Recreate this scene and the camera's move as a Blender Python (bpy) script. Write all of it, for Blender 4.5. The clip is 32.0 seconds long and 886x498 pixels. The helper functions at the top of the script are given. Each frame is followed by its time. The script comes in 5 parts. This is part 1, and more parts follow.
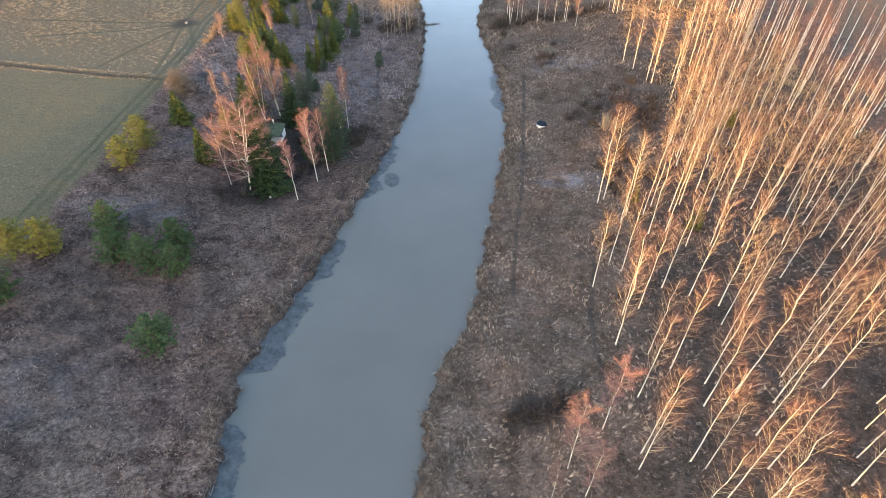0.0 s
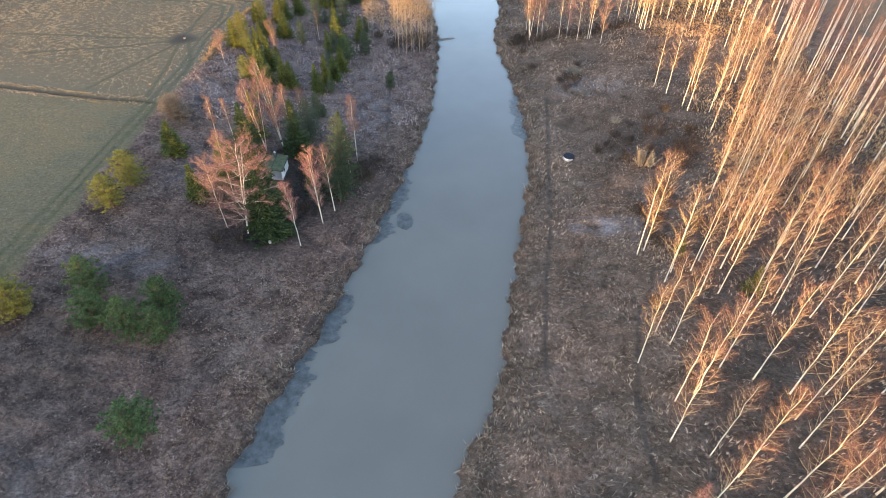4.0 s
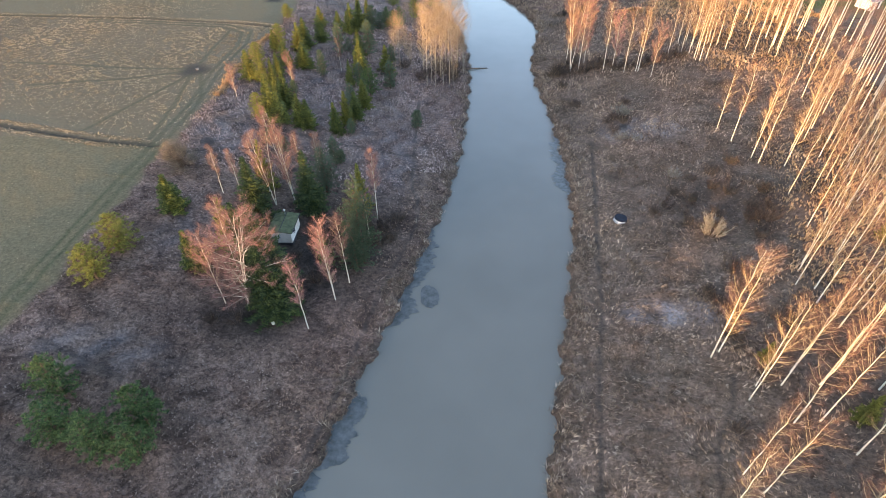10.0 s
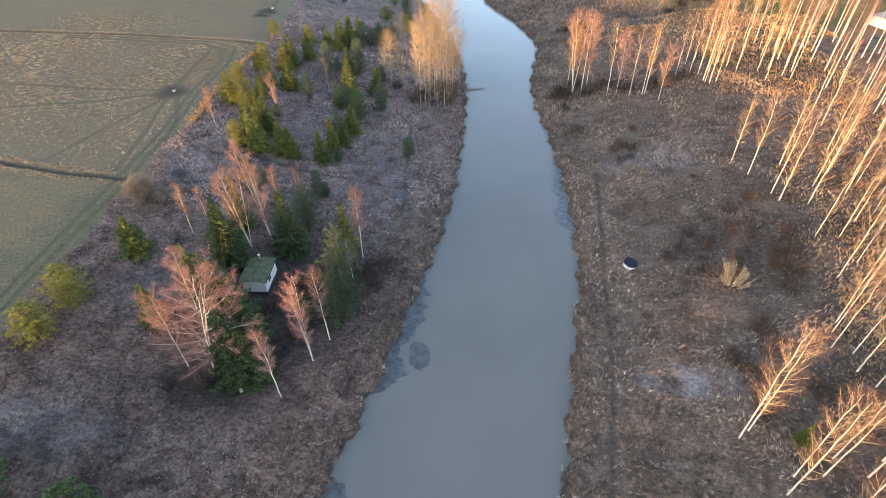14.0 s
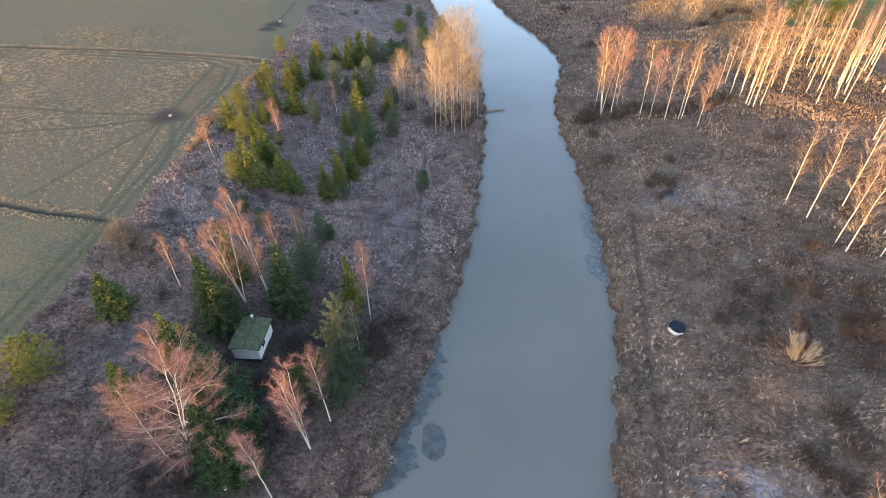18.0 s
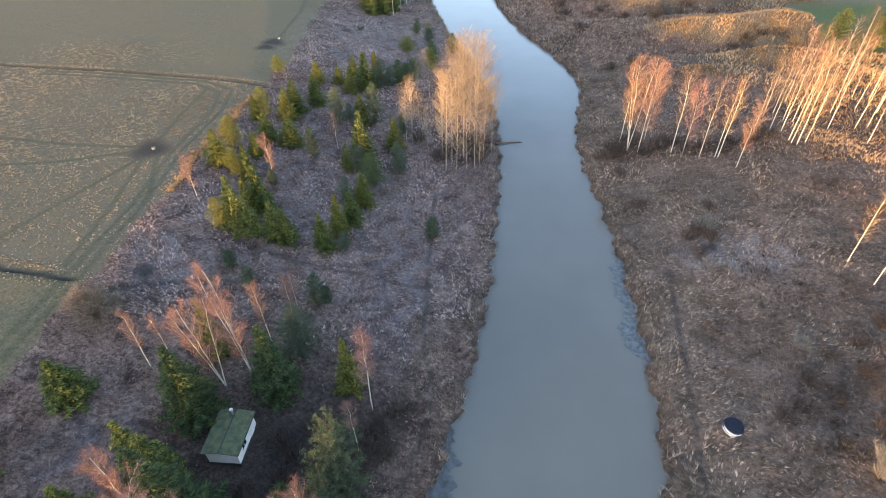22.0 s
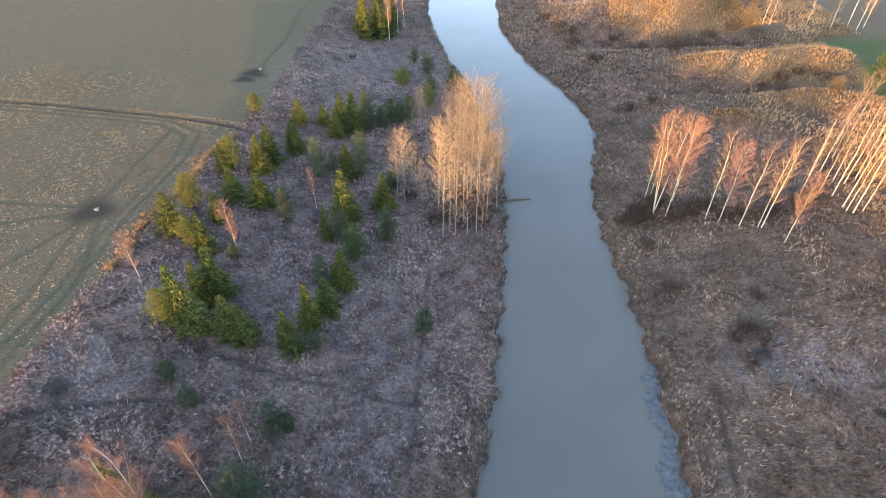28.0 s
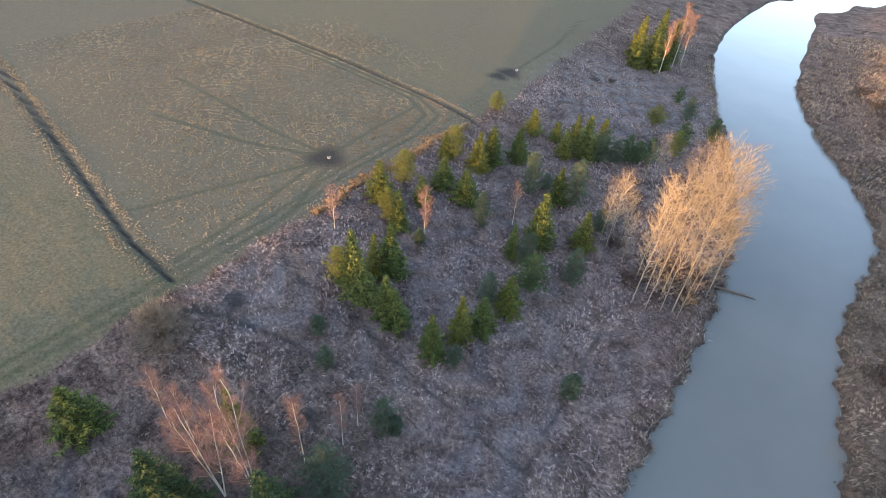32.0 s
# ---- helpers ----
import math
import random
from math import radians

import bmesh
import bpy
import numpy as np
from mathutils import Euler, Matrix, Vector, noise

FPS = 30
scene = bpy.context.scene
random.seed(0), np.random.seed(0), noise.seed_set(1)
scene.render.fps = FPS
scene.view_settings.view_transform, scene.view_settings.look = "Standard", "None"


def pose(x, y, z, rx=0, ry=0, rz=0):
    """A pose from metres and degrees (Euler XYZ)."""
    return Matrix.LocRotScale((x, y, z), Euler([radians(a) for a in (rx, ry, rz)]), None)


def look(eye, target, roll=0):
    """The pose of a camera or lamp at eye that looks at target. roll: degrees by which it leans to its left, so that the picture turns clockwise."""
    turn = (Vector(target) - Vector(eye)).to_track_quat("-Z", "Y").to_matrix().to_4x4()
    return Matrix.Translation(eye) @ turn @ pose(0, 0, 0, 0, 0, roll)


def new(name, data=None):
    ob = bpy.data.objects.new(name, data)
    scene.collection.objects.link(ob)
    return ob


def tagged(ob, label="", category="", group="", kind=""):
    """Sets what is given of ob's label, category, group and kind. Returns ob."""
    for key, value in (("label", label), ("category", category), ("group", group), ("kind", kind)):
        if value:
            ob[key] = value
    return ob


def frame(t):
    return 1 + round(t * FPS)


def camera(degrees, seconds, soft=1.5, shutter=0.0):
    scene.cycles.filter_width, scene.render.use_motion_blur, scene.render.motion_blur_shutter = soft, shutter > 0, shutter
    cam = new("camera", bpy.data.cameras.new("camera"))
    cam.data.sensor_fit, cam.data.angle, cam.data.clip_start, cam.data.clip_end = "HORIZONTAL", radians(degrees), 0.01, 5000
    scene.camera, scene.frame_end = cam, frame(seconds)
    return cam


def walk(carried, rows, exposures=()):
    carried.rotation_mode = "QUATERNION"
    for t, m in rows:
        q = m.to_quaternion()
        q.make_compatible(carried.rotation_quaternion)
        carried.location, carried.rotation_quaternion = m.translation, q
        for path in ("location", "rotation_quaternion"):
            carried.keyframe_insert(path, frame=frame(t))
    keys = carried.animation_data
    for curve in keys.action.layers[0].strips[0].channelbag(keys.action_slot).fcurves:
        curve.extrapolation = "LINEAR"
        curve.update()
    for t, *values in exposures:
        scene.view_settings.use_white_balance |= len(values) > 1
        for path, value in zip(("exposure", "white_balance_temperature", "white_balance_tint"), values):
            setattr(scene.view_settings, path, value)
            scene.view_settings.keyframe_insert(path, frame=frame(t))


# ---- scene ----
# camera and its flight
cam = camera(80.5, 32.0, soft=0.7)
PATH = [  # seconds, place, yaw, pitch, roll
    (0, 1.62, 4.24, 53.73, 1.78, -42.11, -0.69),
    (0.5, 1.37, 5.65, 53.70, 1.77, -42.12, -0.74),
    (1, 1.07, 7.09, 53.66, 1.74, -42.10, -0.72),
    (1.5, 0.73, 8.56, 53.64, 1.74, -42.10, -0.65),
    (2, 0.36, 10.06, 53.61, 1.81, -42.12, -0.58),
    (2.5, -0.01, 11.58, 53.57, 1.93, -42.14, -0.52),
    (3, -0.35, 13.11, 53.52, 2.08, -42.11, -0.49),
    (3.5, -0.65, 14.64, 53.49, 2.25, -42.08, -0.50),
    (5.5, -1.41, 20.76, 53.51, 3.27, -42.04, -0.95),
    (6, -1.68, 21.99, 53.47, 3.67, -41.85, -1.03),
    (6.5, -2.07, 23.09, 53.45, 4.05, -41.71, -0.91),
    (7, -2.60, 24.14, 53.47, 4.28, -41.71, -0.61),
    (7.5, -3.15, 25.30, 53.48, 4.38, -41.76, -0.36),
    (8, -3.53, 26.59, 53.41, 4.49, -41.71, -0.34),
    (8.5, -3.66, 27.96, 53.33, 4.68, -41.57, -0.53),
    (9, -3.52, 29.34, 53.29, 5.00, -41.47, -0.82),
    (9.5, -3.19, 30.66, 53.31, 5.38, -41.43, -1.15),
    (10, -2.80, 31.92, 53.36, 5.72, -41.38, -1.42),
    (10.5, -2.50, 33.13, 53.36, 5.91, -41.31, -1.57),
    (11, -2.35, 34.34, 53.30, 5.93, -41.22, -1.59),
    (11.5, -2.32, 35.56, 53.20, 5.82, -41.14, -1.49),
    (12, -2.36, 36.80, 53.08, 5.64, -41.08, -1.34),
    (12.5, -2.45, 38.03, 52.95, 5.46, -40.99, -1.19),
    (13, -2.56, 39.22, 52.83, 5.30, -40.84, -1.06),
    (13.5, -2.71, 40.38, 52.74, 5.23, -40.69, -1.00),
    (14, -2.88, 41.59, 52.71, 5.32, -40.70, -1.03),
    (14.5, -3.07, 42.91, 52.71, 5.53, -40.85, -1.11),
    (16.5, -3.96, 49.04, 52.58, 6.24, -40.87, -1.45),
    (17, -4.15, 50.41, 52.50, 6.48, -40.71, -1.46),
    (17.5, -4.36, 51.74, 52.39, 6.77, -40.58, -1.55),
    (18, -4.69, 53.13, 52.25, 7.02, -40.51, -1.65),
    (18.5, -5.15, 54.67, 52.16, 7.13, -40.52, -1.64),
    (19, -5.67, 56.33, 52.17, 7.10, -40.68, -1.51),
    (19.5, -6.16, 58.05, 52.23, 7.05, -40.87, -1.36),
    (20, -6.56, 59.74, 52.29, 7.06, -40.93, -1.26),
    (20.5, -6.83, 61.34, 52.30, 7.15, -40.80, -1.24),
    (21, -7.03, 62.85, 52.26, 7.29, -40.58, -1.30),
    (21.5, -7.22, 64.29, 52.20, 7.39, -40.38, -1.32),
    (22, -7.46, 65.70, 52.14, 7.33, -40.18, -1.15),
    (22.5, -7.72, 67.13, 52.08, 7.21, -39.99, -0.89),
    (23, -7.94, 68.59, 52.00, 7.19, -39.83, -0.74),
    (23.5, -8.09, 70.11, 51.94, 7.25, -39.76, -0.65),
    (24, -8.19, 71.65, 51.89, 7.32, -39.78, -0.58),
    (24.5, -8.24, 73.18, 51.86, 7.44, -39.79, -0.54),
    (25, -8.28, 74.68, 51.81, 7.56, -39.73, -0.52),
    (25.5, -8.35, 76.16, 51.76, 7.62, -39.65, -0.49),
    (27.5, -8.98, 82.21, 51.67, 7.25, -39.45, -0.22),
    (28, -9.10, 83.58, 51.68, 7.13, -39.31, -0.15),
    (28.5, -9.19, 84.88, 51.71, 6.92, -39.11, -0.09),
    (29, -9.24, 86.03, 51.72, 7.01, -38.89, -0.01),
    (29.5, -9.29, 86.95, 51.70, 7.11, -38.65, 0.01),
    (30, -9.36, 87.65, 51.63, 8.62, -38.48, 0.41),
    (30.5, -9.45, 88.16, 51.52, 12.21, -38.34, 1.19),
    (31, -9.58, 88.54, 51.35, 16.69, -38.45, 2.10),
    (31.5, -9.69, 88.87, 51.11, 23.28, -38.63, 3.20),
    (32, -9.78, 89.22, 50.80, 33.83, -39.12, 4.60),
]


def flown(x, y, z, yaw, pitch, roll):
    yaw, pitch = radians(yaw), radians(pitch)
    ahead = Vector((-math.sin(yaw) * math.cos(pitch), math.cos(yaw) * math.cos(pitch), math.sin(pitch)))
    eye = Vector((x, y, z))
    return look(eye, eye + ahead, roll)


walk(cam, [(t, flown(*p)) for t, *p in PATH], exposures=[(0.0, 3.0, 6960, 24), (13.0, 3.0, 6940, 24), (18.0, 3.0, 6800, 24), (32.0, 3.0, 6800, 25)])

# low winter sun from the west, blue sky
SUN_AZ, SUN_EL = 214.0, 2.2  # degrees clockwise from +y, degrees up
world = bpy.data.worlds.new("sky")
scene.world = world
world.use_nodes = True
wt = world.node_tree
sky = wt.nodes.new("ShaderNodeTexSky")
sky.sky_type, sky.sun_disc = "NISHITA", False
sky.sun_elevation, sky.sun_rotation = radians(SUN_EL + 5), radians(SUN_AZ)
sky.air_density, sky.dust_density, sky.ozone_density = 1.0, 0.8, 1.6
wt.links.new(sky.outputs[0], wt.nodes["Background"].inputs[0])
wt.nodes["Background"].inputs[1].default_value = 0.15
sun_data = bpy.data.lights.new("sun", "SUN")
sun_data.energy, sun_data.angle, sun_data.color = 2.15, radians(0.55), (1.0, 0.575, 0.17)
sun = new("sun", sun_data)
SUN_FROM = Vector((math.sin(radians(SUN_AZ)) * math.cos(radians(SUN_EL)), math.cos(radians(SUN_AZ)) * math.cos(radians(SUN_EL)), math.sin(radians(SUN_EL))))
sun.matrix_basis = look(SUN_FROM * 500, (0, 0, 0))


# ---- materials ----
class Nodes:
    def __init__(self, name, rough=0.9, metal=0.0, spec=0.3):
        self.m = bpy.data.materials.new(name)
        self.m.use_nodes = True
        self.t = self.m.node_tree
        self.b = self.t.nodes["Principled BSDF"]
        self.b.inputs["Roughness"].default_value = rough
        self.b.inputs["Metallic"].default_value = metal
        self.b.inputs["Specular IOR Level"].default_value = spec
        self.place = self.node("ShaderNodeTexCoord").outputs["Object"]

    def node(self, kind, **sets):
        n = self.t.nodes.new(kind)
        for i, v in sets.pop("ins", {}).items():
            if hasattr(v, "is_output"):
                self.t.links.new(v, n.inputs[i])
            else:
                n.inputs[i].default_value = v
        return n

    def noise(self, scale, detail=4.0, rough=0.6, vector=None, warp=0.0):
        n = self.node("ShaderNodeTexNoise", ins={"Vector": vector or self.place, "Scale": scale, "Detail": detail, "Roughness": rough, "Distortion": warp})
        return n.outputs[0]

    def ramp(self, value, *stops):
        n = self.node("ShaderNodeValToRGB", ins={0: value})
        el = n.color_ramp.elements
        while len(el) < len(stops):
            el.new(0.5)
        for e, (p, c) in zip(el, stops):
            e.position, e.color = p, (*c, 1.0) if len(c) == 3 else c
        return n.outputs[0]

    def mix(self, f, a, b, kind="MIX"):
        n = self.node("ShaderNodeMix")
        n.data_type, n.blend_type = "RGBA", kind
        for i, v in ((0, f), (6, a), (7, b)):
            if hasattr(v, "is_output"):
                self.t.links.new(v, n.inputs[i])
            else:
                n.inputs[i].default_value = v if i == 0 else (*v, 1.0)
        return n.outputs[2]

    def color(self, c):
        if hasattr(c, "is_output"):
            self.t.links.new(c, self.b.inputs["Base Color"])
        else:
            self.b.inputs["Base Color"].default_value = (*c, 1.0)
        return self

    def bump(self, value, strength=0.4, distance=0.05):
        n = self.node("ShaderNodeBump", ins={"Height": value, "Strength": strength, "Distance": distance})
        self.t.links.new(n.outputs[0], self.b.inputs["Normal"])
        return self

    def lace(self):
        """Matted growth: painted shade in hollows, a hand's width to a step, between tufts."""
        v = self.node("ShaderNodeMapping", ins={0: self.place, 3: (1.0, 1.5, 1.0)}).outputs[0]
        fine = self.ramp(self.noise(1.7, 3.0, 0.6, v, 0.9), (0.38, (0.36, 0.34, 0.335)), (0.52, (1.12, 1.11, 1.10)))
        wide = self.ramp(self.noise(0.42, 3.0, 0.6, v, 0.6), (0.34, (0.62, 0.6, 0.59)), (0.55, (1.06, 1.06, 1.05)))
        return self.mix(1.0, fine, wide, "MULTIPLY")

    def random(self):
        return self.node("ShaderNodeNewGeometry").outputs["Random Per Island"]

    def own(self):
        return self.node("ShaderNodeObjectInfo").outputs["Random"]


def leafy(name, dark, mid, light, rough=0.75, clear=0.0):
    """Needles, twigs or blades: every island with a shade of its own, and every plant too; clear: light that passes through."""
    n = Nodes(name, rough, spec=0.25)
    c = n.ramp(n.random(), (0.0, dark), (0.5, mid), (1.0, light))
    c = n.mix(n.own(), c, n.mix(1.0, c, (0.72, 0.78, 0.7), "MULTIPLY"))
    n.color(c)
    if clear:
        thin = n.node("ShaderNodeBsdfTranslucent", ins={0: c})
        both = n.node("ShaderNodeMixShader", ins={0: clear, 1: n.b.outputs[0], 2: thin.outputs[0]})
        n.t.links.new(both.outputs[0], n.t.nodes["Material Output"].inputs[0])
    return n.m


def straw_mat(name, stops, big=0.11, clear=0.3, lace=0.0):
    n = Nodes(name, 0.95, spec=0.1)
    c = n.ramp(n.random(), *stops)
    patch = n.ramp(n.noise(big, 3.0), (0.3, (0.62, 0.59, 0.58)), (0.7, (1.2, 1.15, 1.1)))
    c = n.mix(1.0, c, patch, "MULTIPLY")
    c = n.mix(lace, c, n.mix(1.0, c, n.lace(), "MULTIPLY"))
    n.color(c)
    thin = n.node("ShaderNodeBsdfTranslucent", ins={0: c})
    both = n.node("ShaderNodeMixShader", ins={0: clear, 1: n.b.outputs[0], 2: thin.outputs[0]})
    n.t.links.new(both.outputs[0], n.t.nodes["Material Output"].inputs[0])
    return n.m


M = {}
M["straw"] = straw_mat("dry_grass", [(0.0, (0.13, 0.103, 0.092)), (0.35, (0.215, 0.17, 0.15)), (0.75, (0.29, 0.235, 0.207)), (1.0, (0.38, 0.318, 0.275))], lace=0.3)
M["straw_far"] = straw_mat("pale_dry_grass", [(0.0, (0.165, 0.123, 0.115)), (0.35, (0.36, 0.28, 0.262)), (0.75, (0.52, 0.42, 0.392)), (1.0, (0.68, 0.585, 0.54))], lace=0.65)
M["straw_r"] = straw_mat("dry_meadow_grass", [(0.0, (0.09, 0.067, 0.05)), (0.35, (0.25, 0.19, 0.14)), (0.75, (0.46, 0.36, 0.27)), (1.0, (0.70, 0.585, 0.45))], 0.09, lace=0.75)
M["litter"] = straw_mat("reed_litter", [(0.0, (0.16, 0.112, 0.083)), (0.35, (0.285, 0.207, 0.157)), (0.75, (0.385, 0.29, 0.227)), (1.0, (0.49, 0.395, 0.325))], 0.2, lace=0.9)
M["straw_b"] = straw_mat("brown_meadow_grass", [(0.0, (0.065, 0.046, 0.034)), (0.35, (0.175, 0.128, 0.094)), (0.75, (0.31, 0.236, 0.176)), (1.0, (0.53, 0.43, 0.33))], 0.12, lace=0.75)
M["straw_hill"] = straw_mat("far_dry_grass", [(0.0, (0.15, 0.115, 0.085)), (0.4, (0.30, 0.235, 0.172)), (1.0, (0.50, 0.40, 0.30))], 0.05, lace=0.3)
M["reed"] = straw_mat("bank_reed", [(0.0, (0.08, 0.065, 0.052)), (0.4, (0.18, 0.14, 0.105)), (0.8, (0.31, 0.25, 0.185)), (1.0, (0.52, 0.46, 0.38))], 0.3)
M["pale"] = straw_mat("pale_meadow_grass", [(0.0, (0.20, 0.15, 0.125)), (0.5, (0.36, 0.285, 0.24)), (1.0, (0.56, 0.46, 0.39))], 0.1)
M["tussock"] = straw_mat("field_tussock", [(0.0, (0.11, 0.095, 0.06)), (0.5, (0.20, 0.168, 0.105)), (1.0, (0.32, 0.265, 0.17))], 0.06, 0.4)
# orange-gold straw, sunlight put into the colour of mound, wood and verge grass
M["golden"] = straw_mat("sun_gold_straw", [(0.0, (0.32, 0.22, 0.13)), (0.5, (0.46, 0.33, 0.195)), (1.0, (0.60, 0.455, 0.285))], 0.07, 0.35)
# bright straw that paints low sun onto the field's tussocks
M["field_straw"] = straw_mat("pale_field_straw", [(0.0, (0.36, 0.28, 0.18)), (0.5, (0.48, 0.385, 0.255)), (1.0, (0.62, 0.51, 0.36))], 0.07, 0.35)
M["twig"] = leafy("birch_twig", (0.10, 0.045, 0.037), (0.185, 0.085, 0.066), (0.27, 0.138, 0.10))
M["twig_red"] = leafy("red_birch_twig", (0.13, 0.066, 0.062), (0.24, 0.125, 0.115), (0.36, 0.21, 0.185))
M["twig_tan"] = leafy("aspen_twig", (0.10, 0.062, 0.036), (0.20, 0.128, 0.074), (0.33, 0.225, 0.13))
M["shrub"] = leafy("shrub_twig", (0.03, 0.022, 0.02), (0.068, 0.05, 0.043), (0.125, 0.094, 0.078))
M["bush"] = leafy("round_bush_twig", (0.09, 0.07, 0.055), (0.17, 0.135, 0.10), (0.26, 0.21, 0.155))
M["willow"] = leafy("willow_twig", (0.12, 0.11, 0.10), (0.22, 0.20, 0.18), (0.34, 0.31, 0.27))
M["spruce"] = leafy("spruce_needles", (0.025, 0.045, 0.016), (0.092, 0.122, 0.034), (0.24, 0.25, 0.06), clear=0.2)
M["spruce_d"] = leafy("dark_spruce_needles", (0.018, 0.036, 0.017), (0.044, 0.072, 0.028), (0.10, 0.13, 0.04), clear=0.14)
M["spruce_y"] = leafy("yellowish_spruce_needles", (0.045, 0.058, 0.016), (0.14, 0.15, 0.033), (0.29, 0.275, 0.06), clear=0.2)
M["pine"] = leafy("pine_needles", (0.022, 0.05, 0.022), (0.07, 0.128, 0.048), (0.16, 0.225, 0.085), clear=0.25)
M["pine_pale"] = leafy("pale_pine_needles", (0.04, 0.066, 0.044), (0.09, 0.13, 0.085), (0.165, 0.205, 0.135), clear=0.3)
M["pine_y"] = leafy("yellowish_pine_needles", (0.075, 0.09, 0.025), (0.18, 0.195, 0.05), (0.29, 0.29, 0.08), clear=0.25)


def bark(name, a, b, c, scale, marks=0.0):
    n = Nodes(name, 0.8, spec=0.25)
    v = n.node("ShaderNodeMapping", ins={0: n.place, 3: (1, 1, 0.35)}).outputs[0]
    g = n.noise(scale, 5.0, 0.65, v)
    col = n.ramp(g, (0.3, a), (0.5, b), (0.75, c))
    if marks:
        band = n.node("ShaderNodeMapping", ins={0: n.place, 3: (0.6, 0.6, 5.0)}).outputs[0]
        col = n.mix(n.ramp(n.noise(2.2, 3.0, 0.7, band), (0.62, (0, 0, 0)), (0.70, (1, 1, 1))), col, (0.05, 0.042, 0.036))
    n.color(col).bump(g, 0.4, 0.02)
    return n.m


M["birch"] = bark("birch_bark", (0.38, 0.36, 0.29), (0.56, 0.53, 0.435), (0.68, 0.65, 0.55), 6.0, 1.0)
M["limb"] = bark("birch_limb", (0.28, 0.225, 0.125), (0.42, 0.35, 0.20), (0.55, 0.475, 0.30), 9.0)
M["aspen"] = bark("aspen_bark", (0.19, 0.155, 0.11), (0.29, 0.24, 0.175), (0.41, 0.345, 0.26), 6.0)
M["brown"] = bark("brown_bark", (0.07, 0.05, 0.035), (0.13, 0.09, 0.06), (0.2, 0.14, 0.1), 8.0)
M["dead"] = bark("grey_deadwood", (0.18, 0.16, 0.14), (0.32, 0.29, 0.26), (0.45, 0.42, 0.38), 8.0)


def soil():
    n = Nodes("meadow_and_field", 0.95, spec=0.1)
    zone = n.node("ShaderNodeAttribute")
    zone.attribute_name = "zone"
    rgb = n.node("ShaderNodeSeparateColor", ins={0: zone.outputs[0]}).outputs
    fine, mid, big = n.noise(2.6, 6.0, 0.75), n.noise(0.5, 4.0, 0.6), n.noise(0.06, 3.0)
    meadow = n.ramp(fine, (0.30, (0.07, 0.049, 0.041)), (0.48, (0.18, 0.13, 0.109)), (0.62, (0.265, 0.197, 0.167)), (0.78, (0.38, 0.30, 0.25)))
    meadow = n.mix(1.0, meadow, n.ramp(mid, (0.3, (0.68, 0.65, 0.64)), (0.7, (1.12, 1.08, 1.04))), "MULTIPLY")
    meadow = n.mix(n.ramp(big, (0.42, (0, 0, 0)), (0.62, (0.6, 0.6, 0.6))), meadow, n.mix(1.0, meadow, (0.78, 0.86, 0.82), "MULTIPLY"))
    grass = n.ramp(fine, (0.30, (0.065, 0.053, 0.034)), (0.5, (0.15, 0.115, 0.074)), (0.66, (0.215, 0.163, 0.108)), (0.8, (0.32, 0.25, 0.165)))
    grass = n.mix(n.ramp(mid, (0.35, (0, 0, 0)), (0.65, (0.75, 0.75, 0.75))), grass, n.ramp(fine, (0.35, (0.102, 0.084, 0.055)), (0.7, (0.185, 0.152, 0.098))))
    lush = n.ramp(fine, (0.3, (0.048, 0.064, 0.023)), (0.7, (0.105, 0.132, 0.046)))
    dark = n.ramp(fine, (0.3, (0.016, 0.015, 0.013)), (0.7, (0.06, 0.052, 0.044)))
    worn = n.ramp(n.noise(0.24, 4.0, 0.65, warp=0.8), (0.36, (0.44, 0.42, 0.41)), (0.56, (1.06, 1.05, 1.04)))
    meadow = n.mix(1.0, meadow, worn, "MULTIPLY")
    grain = n.ramp(n.noise(11.0, 3.0, 0.6), (0.3, (0.62, 0.6, 0.58)), (0.68, (1.3, 1.28, 1.25)))
    meadow, grass = n.mix(1.0, meadow, grain, "MULTIPLY"), n.mix(0.7, grass, n.mix(1.0, grass, grain, "MULTIPLY"))
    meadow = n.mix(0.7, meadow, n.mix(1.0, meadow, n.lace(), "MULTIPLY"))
    c = n.mix(rgb[0], meadow, grass)
    c = n.mix(rgb[1], c, lush)
    frost = n.ramp(fine, (0.32, (0.10, 0.095, 0.10)), (0.5, (0.24, 0.24, 0.25)), (0.7, (0.42, 0.42, 0.43)))
    c = n.mix(zone.outputs["Alpha"], c, frost)
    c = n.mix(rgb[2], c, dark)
    n.color(c).bump(n.mix(0.5, fine, mid), 0.9, 0.25)
    return n.m


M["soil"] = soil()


def water():
    n = Nodes("river_water", 0.06, spec=0.5)
    n.b.inputs["IOR"].default_value = 1.33
    n.color(n.ramp(n.noise(0.05, 3.0), (0.3, (0.119, 0.121, 0.104)), (0.7, (0.142, 0.143, 0.123))))
    n.bump(n.noise(1.2, 3.0), 0.03, 0.05)
    return n.m


M["water"] = water()


def plain(name, a, b, scale, rough=0.7, metal=0.0, bump=0.2, spec=0.35):
    n = Nodes(name, rough, metal, spec)
    g = n.noise(scale, 5.0, 0.65)
    n.color(n.ramp(g, (0.3, a), (0.7, b))).bump(g, bump, 0.02)
    return n.m


